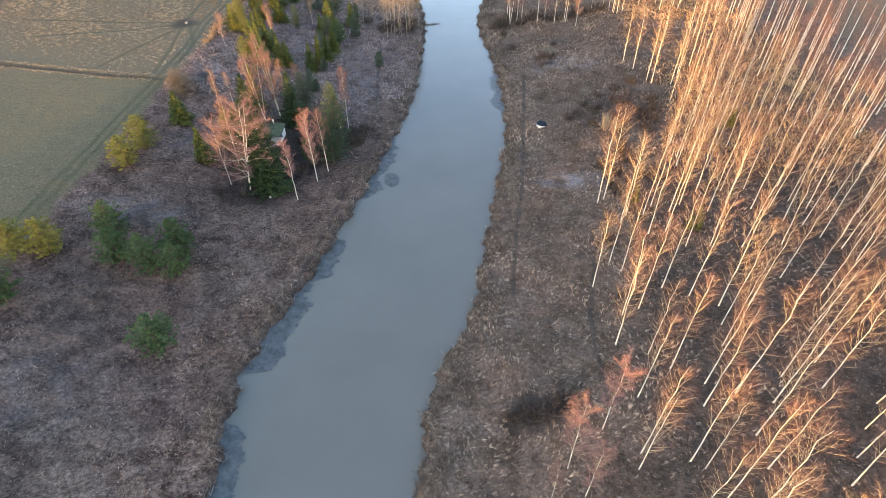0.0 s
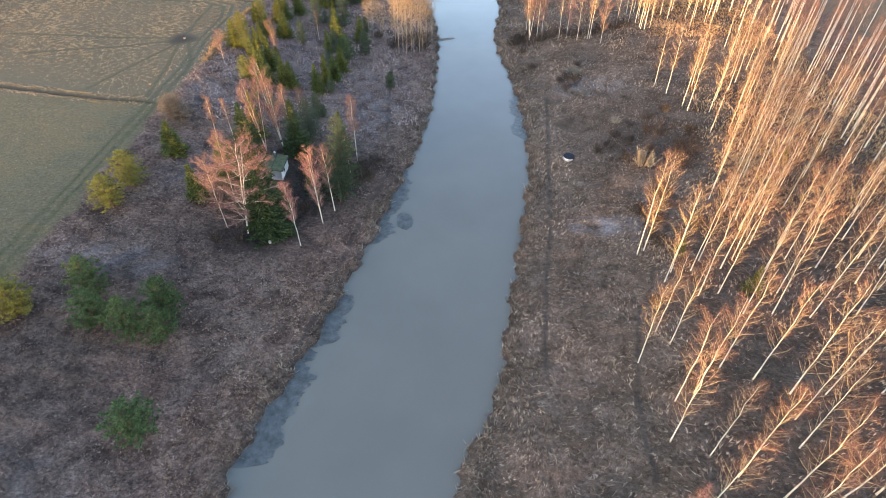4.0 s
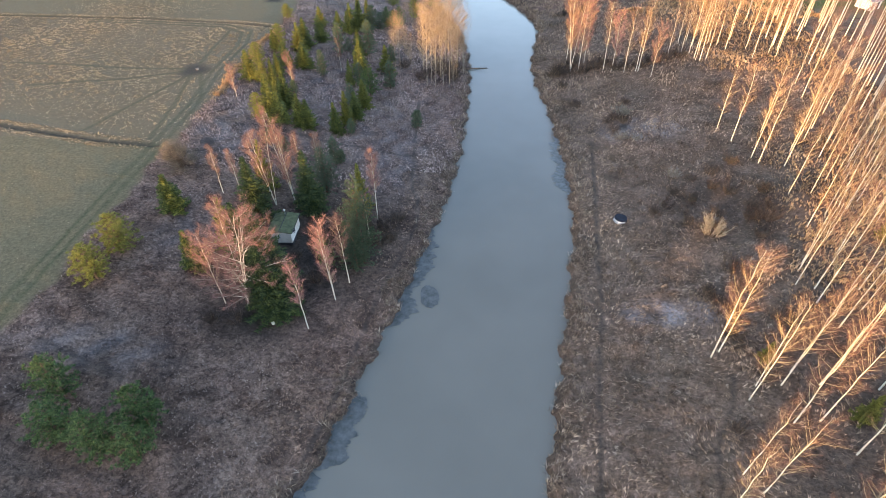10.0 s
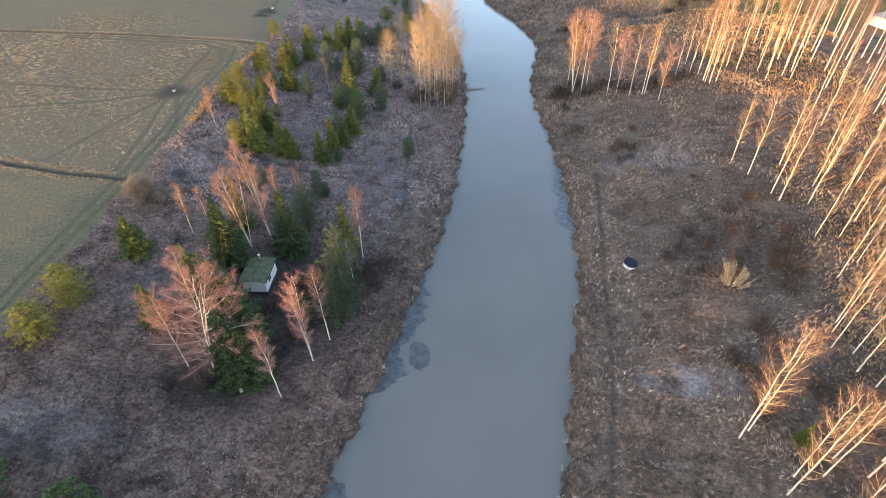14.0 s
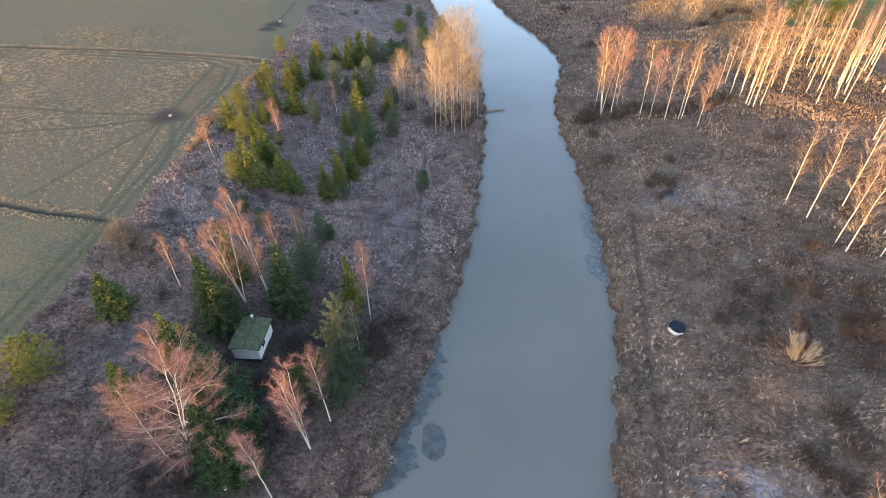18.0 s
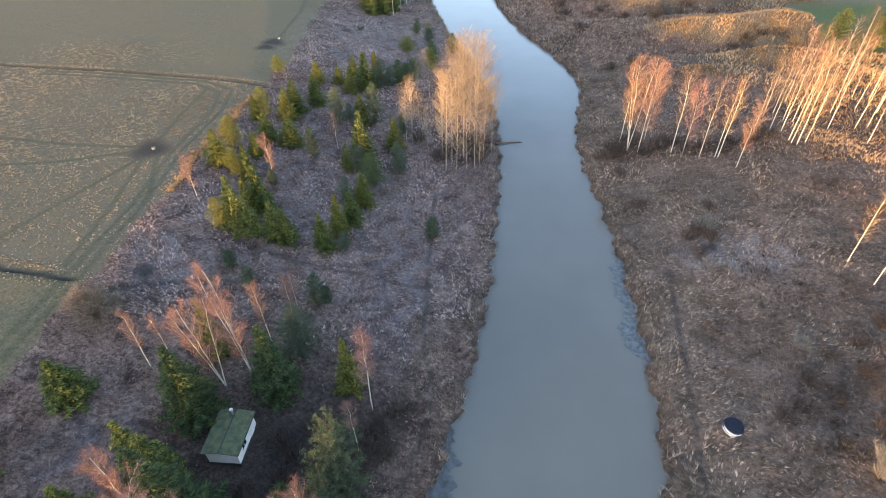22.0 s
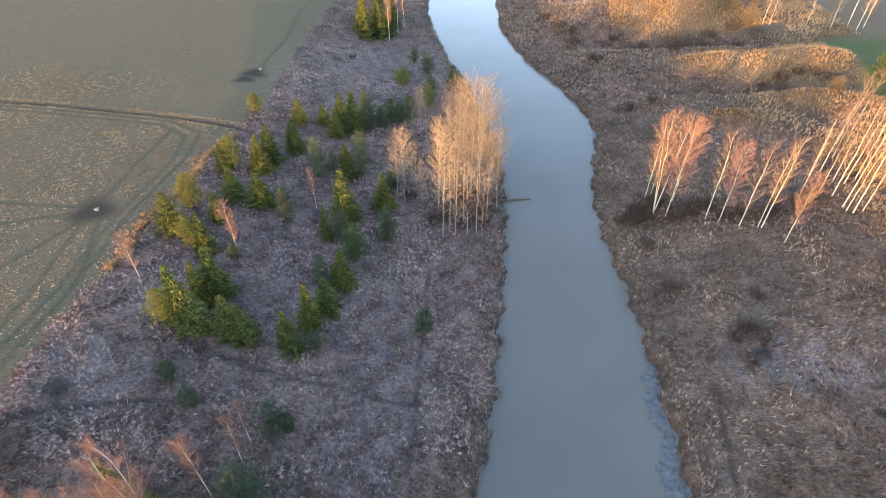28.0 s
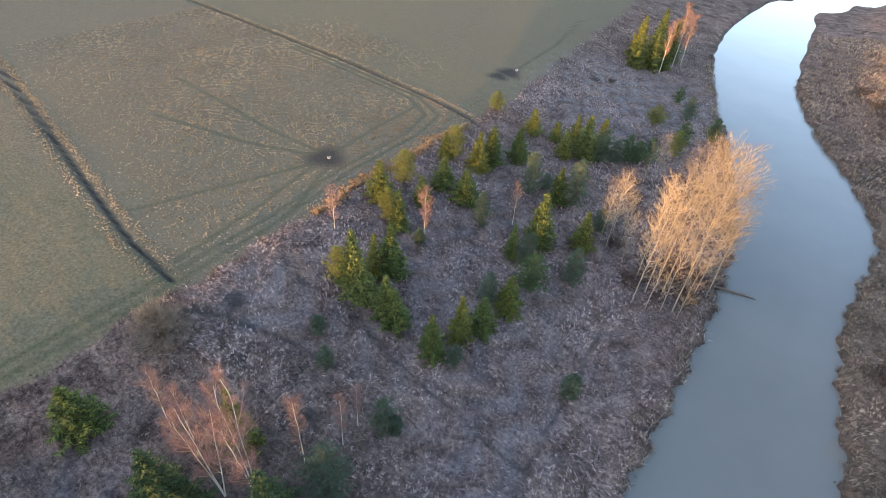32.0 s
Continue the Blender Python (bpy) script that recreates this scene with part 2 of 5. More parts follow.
M["ice"] = plain("thin_grey_ice", (0.03, 0.038, 0.037), (0.10, 0.113, 0.112), 0.9, 0.6, spec=0.3)
M["ice_pale"] = plain("pale_grey_ice", (0.045, 0.056, 0.055), (0.15, 0.17, 0.17), 1.6, 0.6, spec=0.25)
M["white"] = plain("weathered_white_paint", (0.62, 0.61, 0.57), (0.78, 0.77, 0.73), 1.2, 0.6)
M["moss"] = plain("mossy_roofing_felt", (0.05, 0.064, 0.034), (0.125, 0.148, 0.075), 1.6, 0.95, bump=0.6)
M["felt"] = plain("dark_felt", (0.03, 0.03, 0.032), (0.06, 0.06, 0.065), 2.0, 0.9)
M["glass"] = plain("dark_glass", (0.02, 0.025, 0.03), (0.03, 0.035, 0.04), 1.0, 0.08)
M["tarp"] = plain("dark_blue_tarpaulin", (0.008, 0.011, 0.018), (0.02, 0.026, 0.038), 2.5, 0.85, bump=0.5, spec=0.15)
M["zinc"] = plain("dull_zinc", (0.16, 0.16, 0.165), (0.28, 0.28, 0.29), 4.0, 0.7)
M["metal"] = plain("galvanised_metal", (0.4, 0.4, 0.41), (0.6, 0.6, 0.62), 4.0, 0.4, 0.8)


# ---- lie of the land ----
LEFT = [(-60, -20), (20, -21.5), (33, -23.6), (41, -24.0), (48, -22.1), (56, -19.4), (65, -17.3), (78, -14.2), (93, -11.4), (104, -9.2), (120, -7.6), (140, -7.2), (155, -7.4), (170, -8.5), (185, -11), (203, -16.5), (217, -20.5), (224, -24), (247, -31), (265, -36), (280, -39), (310, -42), (357, -40), (420, -20), (600, 60)]
RIGHT = [(-60, -1), (20, -2), (32, -1.8), (39, -1.2), (45, 1.3), (50, 3.8), (60, 5.4), (80, 8.7), (97, 11.5), (113, 12), (128, 11.1), (140, 10), (150, 8.4), (163, 7.5), (172, 8.3), (189, 10.7), (200, 8.5), (214, 3.5), (228, -3.3), (240, -7.2), (259, -12.4), (280, -14.3), (320, -16.5), (360, -20), (420, 4), (600, 84)]


def along(knots, y):
    ys, xs = np.array(knots, float).T
    return np.interp(y, ys, xs)


def bank_left(y):
    return along(LEFT, y) + 0.35 * np.sin(y * 0.9) + 0.22 * np.sin(y * 2.3 + 1) + 0.12 * np.sin(y * 5.1)


def bank_right(y):
    return along(RIGHT, y) + 0.35 * np.sin(y * 0.8 + 2) + 0.25 * np.sin(y * 2.1) + 0.12 * np.sin(y * 4.7 + 1)


def bump(x, y, cx, cy, rx, ry, h):
    return h * np.exp(-((x - cx) / rx) ** 2 - ((y - cy) / ry) ** 2)


def ground(x, y):
    x, y = np.asarray(x, float), np.asarray(y, float)
    dl, dr = bank_left(y) - x, x - bank_right(y)
    left = np.interp(dl, [0, 0.35, 1.2, 8, 15, 22, 30, 38, 46, 55, 90], [-0.15, 0.35, 0.7, 1.2, 1.6, 2.8, 4.5, 5.8, 6.9, 7.6, 8.2])
    right = np.interp(dr, [0, 0.35, 1.2, 8, 15, 25, 40, 70, 120], [-0.15, 0.35, 0.7, 1.2, 2.2, 3.3, 4.6, 6.0, 8.0])
    right = right + bump(x, y, 63, 215, 13, 8, 5.2) + bump(x, y, 39, 262, 26, 14, 8) + bump(x, y, 36, 190, 13, 4, 2.0) + bump(x, y, 43, 219, 14, 5.5, 2.7) + bump(x, y, 55, 198, 12, 3.2, 3.0) - bump(x, y, 52, 205, 12, 2.2, 2.2) - bump(x, y, 38, 238, 30, 4, 3.0) + bump(x, y, 45, 60, 25, 60, 1.2)
    bed = -0.15 - np.minimum(np.minimum(-dl, -dr), 4) * 0.35
    z = np.where(dl > 0, left, np.where(dr > 0, right, bed))
    rough = np.clip(np.maximum(dl, dr) / 3, 0, 1) * np.interp(dl, [38, 52], [1.0, 0.15])
    z = z + rough * (0.25 * np.sin(x * 0.21 + 1.3 * np.sin(y * 0.13)) * np.sin(y * 0.17 + 0.5) + 0.08 * np.sin(x * 0.83 + y * 0.31) * np.sin(y * 0.71 - x * 0.2))
    return z


def near_line(x, y, pts):
    """Distance from a polyline."""
    d = np.full(np.shape(x), 1e9)
    for (ax, ay), (bx, by) in zip(pts, pts[1:]):
        vx, vy = bx - ax, by - ay
        s = np.clip(((x - ax) * vx + (y - ay) * vy) / (vx * vx + vy * vy), 0, 1)
        d = np.minimum(d, np.hypot(x - ax - s * vx, y - ay - s * vy))
    return d


DITCHES = [
    [(-60.3, 108.0), (-70, 108.6), (-80, 110.2), (-107, 115), (-160, 124)],
    [(-52, 166), (-59, 168.6), (-70, 170), (-88, 171.3), (-117, 172.4), (-170, 174.5)],
    [(-57, 105), (-56, 106)],
]
DRAINS = [
    [(9.0, 81.0), (10.0, 80.6), (13.3, 79.7), (16.3, 79.3), (20, 79.2)],
    [(12.0, 95.2), (16.6, 96.5), (23.1, 98.6)],
    [(-54.0, 119.1), (-49.1, 118.3), (-44, 119.6), (-40.8, 119.4), (-36.0, 117.7), (-28.4, 118.4), (-23.9, 120.6)],
    [(-55.0, 67.2), (-47.2, 64.8), (-43.4, 63.6), (-35.6, 60.8), (-30.9, 60.5)],
    [(-55, 107.4), (-53.5, 108.1), (-49.2, 106.5), (-46.6, 106.4), (-43, 106)],
    [(-41.0, 113.0), (-40.2, 108), (-39.6, 103.6)],
]
TRACKS = [
    [(-60.2, 40), (-60.3, 66), (-59.8, 90), (-59.6, 108), (-60, 124), (-62, 140), (-62, 156), (-64, 165), (-72, 168.6), (-110, 170.4)],
    [(-61.8, 40), (-61.9, 66), (-61.4, 90), (-61.2, 108), (-61.6, 124), (-63.6, 140), (-63.7, 155), (-66, 163.5), (-73, 167), (-110, 168.8)],
    [(-67.5, 138), (-64.5, 124), (-62.6, 110)],
    [(-67.7, 141), (-69, 153), (-69.4, 165)],
    [(-66, 139), (-61, 128), (-59.5, 120)],
    [(-67.5, 137), (-72, 124), (-76, 112)],
    [(-68, 139.5), (-80, 134), (-100, 129)],
    [(-68, 140), (-84, 139.5), (-110, 141)],
    [(-66, 197), (-68, 220), (-74, 250)],
]
PATHS = [
    [(-56, 106), (-51, 109), (-44, 111.5), (-36, 113)],
    [(-23, 45), (-19.5, 62), (-16.8, 80), (-13.4, 97.4), (-14.0, 103), (-15.6, 106.9), (-16.1, 113), (-16.7, 121), (-17.4, 128.6), (-18.2, 140)],
    [(18.6, 39.3), (18.6, 44), (19.2, 49.8), (21.9, 60.9), (24.7, 65.4), (25.6, 68.7)],
    [(9.7, 52), (9.9, 57), (11.0, 65), (12.1, 73.2), (13.4, 81), (14.4, 92), (15.0, 99), (16.4, 112), (17.4, 124)],
    [(-16, 117), (-30, 117.5), (-42, 119)],
]
GULLY = [(6, 212), (10.4, 220), (17.4, 231), (29.6, 237.3), (39.2, 239.2), (48.6, 240.9), (56.6, 243.1), (65.3, 246.8)]
# frost patches; the last entry only lightens the far left meadow
FROST = [(21.5, 79.0, 6.0, 2.2, 0.6), (27, 127, 8, 4, 0.5), (-50, 114, 7, 6, 0.28), (-47, 36, 9, 6, 0.15), (-45, 88, 5, 6, 0.2), (-48, 67, 9, 3, 0.25), (-20, 118, 6, 14, 0.3), (-34, 140, 26, 34, 0.22), (-40, 212, 22, 32, 0.4)]
# round dark patches in the colour: trodden spots, scrub, mound hollows, a pit
DARK_SPOTS = [(-67.5, 139.5, 4.6), (-66.2, 194.8, 3.6), (-66.8, 190.8, 3.0), (-36, 107, 1.0), (9.8, 34.5, 3.2), (12.6, 35.2, 2.2), (-52.5, 111, 1.6), (24, 128.5, 1.6), (53, 205.5, 3.0), (38, 203, 2.0), (-52.1, 212.5, 2.4)]


def drain(x, y):
    """Shallow uneven trenches in the meadows."""
    d = np.minimum.reduce([near_line(x, y, p) for p in DRAINS])
    return np.exp(-((d / (0.36 + 0.14 * np.sin(x * 1.7 + y * 1.1))) ** 2))


def ditch_depth(x, y):
    d = np.minimum.reduce([near_line(x, y, p) for p in DITCHES])
    return 0.6 * np.exp(-((d / 0.38) ** 2)) + 0.18 * drain(x, y)


def field_mask(x, y):
    edge = -58.3 + 0.5 * np.sin(y * 0.35) + 0.3 * np.sin(y * 1.1) - np.clip(y - 180, 0, 400) * 0.13
    return np.clip((edge - x) / 0.8 + 0.5, 0, 1)


def surface(x, y):
    return ground(x, y) - ditch_depth(x, y)


# ---- ground: one sheet to the horizon ----
def spread(lo, hi, step, far):
    core = list(np.arange(lo, hi + step / 2, step))
    a, s = lo, step
    low = []
    while a > -far:
        s *= 1.18
        a -= s
        low.append(a)
    b, s = core[-1], step
    high = []
    while b < far:
        s *= 1.18
        b += s
        high.append(b)
    return np.array(low[::-1] + core + high)


def sheet(name, xs, ys, height):
    gx, gy = np.meshgrid(xs, ys)
    gz = height(gx, gy)
    nx, ny = len(xs), len(ys)
    i = (np.arange(ny - 1)[:, None] * nx + np.arange(nx - 1)[None]).ravel()
    me = bpy.data.meshes.new(name)
    me.from_pydata(np.c_[gx.ravel(), gy.ravel(), gz.ravel()].tolist(), [], np.c_[i, i + 1, i + nx + 1, i + nx].tolist())
    me.polygons.foreach_set("use_smooth", np.ones(len(me.polygons), bool))
    return me, gx.ravel(), gy.ravel()


me, gx, gy = sheet("ground", spread(-84, 62, 0.5, 1800), spread(18, 214, 0.5, 1800), surface)
fm = field_mask(gx, gy)
lumps = np.random.default_rng(3).normal(0, 0.07, len(gx)) * np.clip(1.1 - fm, 0.2, 1) * (np.maximum(bank_left(gy) - gx, gx - bank_right(gy)) > 1)
me.vertices.foreach_set("co", np.c_[gx, gy, surface(gx, gy) + lumps].astype(np.float32).ravel())
track = np.minimum.reduce([near_line(gx, gy, p) for p in TRACKS])
right_lush = np.clip((gx - 68 - 0.15 * (gy - 205)) / 2, 0, 1) * np.clip((gy - 198 + 0.1 * gx) / 3, 0, 1) * np.clip((241 - gy) / 4, 0, 1)
# field beyond the wood, and mound tops lightened in colour as if sunlit
field_and_lit_mounds = np.maximum(np.clip((gx - 92) / 3, 0, 1), np.clip(surface(gx, gy) - 4.5, 0, 1) * (gy > 182) * (gx > 20) * (gy < 330))
lush = np.clip(np.maximum(np.exp(-((track / 0.3) ** 2)) * 0.4, right_lush) + fm * np.where(gy < 109, 0.22, np.where(gy > 172, 0.14, 0.08)), 0, 1)
dark = np.maximum(np.clip(ditch_depth(gx, gy) * 1.6 + 0.28 * drain(gx, gy), 0, 1), 0.42 * np.exp(-((track / 0.33) ** 2)))
for p in PATHS:
    dark = np.maximum(dark, 0.75 * np.exp(-((near_line(gx, gy, p) / 0.28) ** 2)))
dark = np.maximum(dark, 0.8 * np.exp(-((near_line(gx, gy, GULLY) / 1.6) ** 2)))
for cx, cy, r in DARK_SPOTS:
    wob = r * (1 + 0.14 * np.sin(3 * np.arctan2(gy - cy, gx - cx) + cx))
    dark = np.maximum(dark, 0.9 * np.clip(1.6 - 1.6 * np.hypot(gx - cx, gy - cy) / wob, 0, 1))
# needle litter round the cabin, darkened further with painted tree shade
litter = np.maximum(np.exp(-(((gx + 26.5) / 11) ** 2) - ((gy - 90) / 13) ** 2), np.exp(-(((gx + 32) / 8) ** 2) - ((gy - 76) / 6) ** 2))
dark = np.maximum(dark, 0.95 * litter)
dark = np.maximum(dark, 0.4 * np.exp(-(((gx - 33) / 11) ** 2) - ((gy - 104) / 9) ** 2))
# near wood floor: litter colour plus painted shade, left off the sunlit part
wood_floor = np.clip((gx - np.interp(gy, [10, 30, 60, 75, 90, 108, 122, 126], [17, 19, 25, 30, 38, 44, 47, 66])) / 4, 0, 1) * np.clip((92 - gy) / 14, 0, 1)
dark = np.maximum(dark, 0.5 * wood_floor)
# painted darkening over the near left meadow, as shade rather than soil
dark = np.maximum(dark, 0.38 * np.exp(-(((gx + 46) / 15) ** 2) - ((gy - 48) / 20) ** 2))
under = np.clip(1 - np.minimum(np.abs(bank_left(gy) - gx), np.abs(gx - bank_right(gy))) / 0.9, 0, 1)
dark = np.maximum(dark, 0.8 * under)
frost = np.zeros_like(gx)
for cx, cy, rx, ry, s in FROST:
    frost = np.maximum(frost, s * np.exp(-((((gx - cx) / rx) ** 2 + ((gy - cy) / ry) ** 2) ** 2)))
frost *= 0.6 + 0.4 * np.sin(gx * 1.3 + 2 * np.sin(gy * 0.7))
att = me.color_attributes.new("zone", "FLOAT_COLOR", "POINT")
att.data.foreach_set("color", np.c_[np.maximum(np.maximum(fm, field_and_lit_mounds), 0.3 * (gx > bank_right(gy)) * (gy < 205)), lush, dark, frost].astype(np.float32).ravel())
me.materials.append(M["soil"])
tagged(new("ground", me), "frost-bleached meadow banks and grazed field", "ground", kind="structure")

wm, _, _ = sheet("water", np.linspace(-130, 160, 30), np.linspace(-60, 620, 69), lambda x, y: 0 * x)
wm.materials.append(M["water"])
tagged(new("water", wm), "still murky grey-green river water", "river", kind="structure")


# ---- mesh tools ----
def link(name, me, material, parent=None, label=""):
    if material is not None and not me.materials:
        me.materials.append(material)
    ob = new(name, me)
    if parent is not None:
        ob.parent = parent
    return tagged(ob, label)


def part(name, bm, material, parent, label=""):
    me = bpy.data.meshes.new(name)
    bm.to_mesh(me)
    bm.free()
    return link(name, me, material, parent, label)


def base(name, m, label, category, group="", kind=""):
    ob = new(name)
    ob.matrix_basis = m
    ob.empty_display_size = 0.3
    return tagged(ob, label, category, group, kind)


class Soup:
    """Vertices and faces gathered for one mesh."""

    def __init__(self):
        self.v, self.f = [], []

    def tube(self, pts, radii, sides=5):
        start = len(self.v)
        for k, (p, r) in enumerate(zip(pts, radii)):
            a, b = pts[max(k - 1, 0)], pts[min(k + 1, len(pts) - 1)]
            d = (b - a).normalized()
            u = d.cross(Vector((0.31, 0.95, 0.05))).normalized()
            w = d.cross(u)
            for s in range(sides):
                q = 2 * math.pi * s / sides
                self.v.append(tuple(p + (u * math.cos(q) + w * math.sin(q)) * r))
        for k in range(len(pts) - 1):
            for s in range(sides):
                a, b = start + k * sides + s, start + k * sides + (s + 1) % sides
                self.f.append((a, b, b + sides, a + sides))
        self.f.append(tuple(range(len(self.v) - sides, len(self.v))))

    def tri(self, a, b, c):
        i = len(self.v)
        self.v += [tuple(a), tuple(b), tuple(c)]
        self.f.append((i, i + 1, i + 2))

    def blade(self, p, d, length, width, rnd):
        side = d.cross(Vector((rnd.uniform(-1, 1), rnd.uniform(-1, 1), rnd.uniform(-1, 1)))).normalized() * width / 2
        self.tri(p - side, p + side, p + d * length)

    def mesh(self, name, material, smooth=False):
        me = bpy.data.meshes.new(name)
        me.from_pydata(self.v, [], self.f)
        if smooth:
            me.polygons.foreach_set("use_smooth", np.ones(len(me.polygons), bool))
        me.materials.append(material)
        return me


def way(az, up):
    """A direction from an azimuth and a slope in radians."""
    return Vector((math.cos(az) * math.cos(up), math.sin(az) * math.cos(up), math.sin(up)))


# ---- trees ----
def birch_meshes(seed, height, crown_from, spread_w, stems=1, limbs=26, twigs=9, bark_key="birch", twig_key="twig", girth=1.0, up=(0.75, 1.15), limb_k=0.62, sub_w=0.014, twig_w=1.0, limb_key="limb"):
    rnd = random.Random(seed)
    trunk, limb, crown = Soup(), Soup(), Soup()
    for s in range(stems):
        az = rnd.uniform(0, 6.28)
        lean = 0.02 if stems == 1 else rnd.uniform(0.06, 0.2)
        h = height * (1 if s == 0 else rnd.uniform(0.75, 0.98))
        bend = [Vector((rnd.uniform(-1, 1), rnd.uniform(-1, 1), 0)) * 0.012 * h for _ in range(9)]
        pts = []
        for k in range(9):
            f = k / 8
            pts.append(Vector((math.cos(az) * lean * h * f, math.sin(az) * lean * h * f, h * f)) + bend[k] * f)
        pts[0].z = -0.3
        r0 = 0.0046 * h * girth + 0.016
        radii = [r0 * (1 - 0.93 * (k / 8) ** 0.9) + 0.008 for k in range(9)]
        radii[0] *= 1.2
        trunk.tube(pts, radii, 7)

        def on(f):
            k = min(int(f * 8), 7)
            return pts[k].lerp(pts[k + 1], f * 8 - k)

        n = limbs if stems == 1 else max(8, int(limbs * 0.55))
        for i in range(n):
            f = crown_from + (0.97 - crown_from) * ((i + rnd.random()) / n)
            shape = math.sin(math.pi * min(1, max(0.12, (f - crown_from) / (1 - crown_from) * 0.86 + 0.14))) ** 0.7
            length = spread_w * (0.35 + 0.75 * shape) * rnd.uniform(0.65, 1.15)
            a = rnd.uniform(0, 6.28)
            slope = rnd.uniform(*up)
            p0 = on(f)
            d = way(a, slope)
            p1 = p0 + d * length * 0.5
            d2 = (d + Vector((0, 0, rnd.uniform(0.0, 0.35)))).normalized()
            p2 = p1 + d2 * length * 0.5
            rr = radii[min(int(f * 8), 7)] * limb_k
            limb.tube([p0, p1, p2], [rr, rr * 0.6, 0.008], 4)
            subs = [(p1, d2), (p0.lerp(p1, 0.6), d), (p1.lerp(p2, 0.5), d2), (p2, d2)]
            for q, dd in subs:
                for _ in range(2):
                    sd = (dd + Vector((rnd.uniform(-1, 1), rnd.uniform(-1, 1), rnd.uniform(-0.3, 0.8))) * 0.75).normalized()
                    ln = length * rnd.uniform(0.18, 0.4)
                    e = q + sd * ln
                    limb.tri(q + Vector((sub_w, 0, 0)), q - Vector((sub_w, 0, 0)), e)
                    for _ in range(twigs):
                        t = rnd.uniform(0.15, 1.0)
                        td = (sd * 0.55 + Vector((rnd.uniform(-1, 1), rnd.uniform(-1, 1), rnd.uniform(-0.6, 0.9)))).normalized()
                        crown.blade(q + sd * ln * t, td, rnd.uniform(0.35, 0.9), rnd.uniform(0.012, 0.024) * twig_w, rnd)
    return trunk.mesh("trunk", M[bark_key], True), limb.mesh("limbs", M[limb_key if bark_key == "birch" else bark_key]), crown.mesh("twigs", M[twig_key])


def spruce_meshes(seed, height, width, key="spruce"):
    rnd = random.Random(seed)
    trunk, crown = Soup(), Soup()
    trunk.tube([Vector((0, 0, -0.3)), Vector((0, 0, height * 0.5)), Vector((0.02, 0, height))], [0.016 * height + 0.03, 0.009 * height + 0.02, 0.012], 6)
    levels = int(8 + height * 1.75)
    for i in range(levels):
        f = 0.04 + 0.94 * (i + rnd.uniform(-0.2, 0.2)) / (levels - 1)
        f = min(max(f, 0.03), 0.98)
        reach = width / 2 * (1 - f) ** 0.88 * rnd.uniform(0.85, 1.12) + 0.08
        count = max(6, int(9 * (1 - f) + 5))
        off = rnd.uniform(0, 6.28)
        for b in range(count):
            a = off + 6.283 * b / count + rnd.uniform(-0.3, 0.3)
            ln = reach * rnd.uniform(0.55, 1.25)
            z = height * f + rnd.uniform(-0.12, 0.12)
            out = Vector((math.cos(a), math.sin(a), 0))
            side = Vector((-math.sin(a), math.cos(a), 0))
            droop = rnd.uniform(0.3, 0.6) * (1.1 - f)
            steps = max(3, int(ln / 0.2))
            for s in range(steps):
                t = (s + 0.6) / steps
                c = Vector((0, 0, z)) + out * ln * t + Vector((0, 0, -droop * ln * t + 0.34 * ln * t * t))
                w = min(0.5, 0.16 + 0.5 * ln * (1 - abs(t - 0.4)) * 0.5)
                for sg in (-1, 1):
                    tip = c + out * rnd.uniform(0.14, 0.34) + side * sg * w * rnd.uniform(0.7, 1.25) + Vector((0, 0, rnd.uniform(-0.14, 0.06)))
                    crown.tri(c - out * 0.08, c + out * 0.13 + Vector((0, 0, rnd.uniform(-0.03, 0.05))), tip)
                    e = c + side * sg * w * rnd.uniform(0.2, 0.8)
                    drop = Vector((0, 0, -rnd.uniform(0.14, 0.34)))
                    crown.tri(e - (side + out) * 0.1, e + (side + out) * 0.1, e + drop + out * rnd.uniform(-0.05, 0.12))
                crown.tri(c - side * 0.07, c + side * 0.07, c + out * 0.3 + Vector((0, 0, rnd.uniform(-0.02, 0.16))))
    for _ in range(8):
        a = rnd.uniform(0, 6.28)
        crown.blade(Vector((0, 0, height * 0.97)), way(a, 1.1), 0.35, 0.06, rnd)
    return trunk.mesh("trunk", M["brown"], True), crown.mesh("crown", M[key])


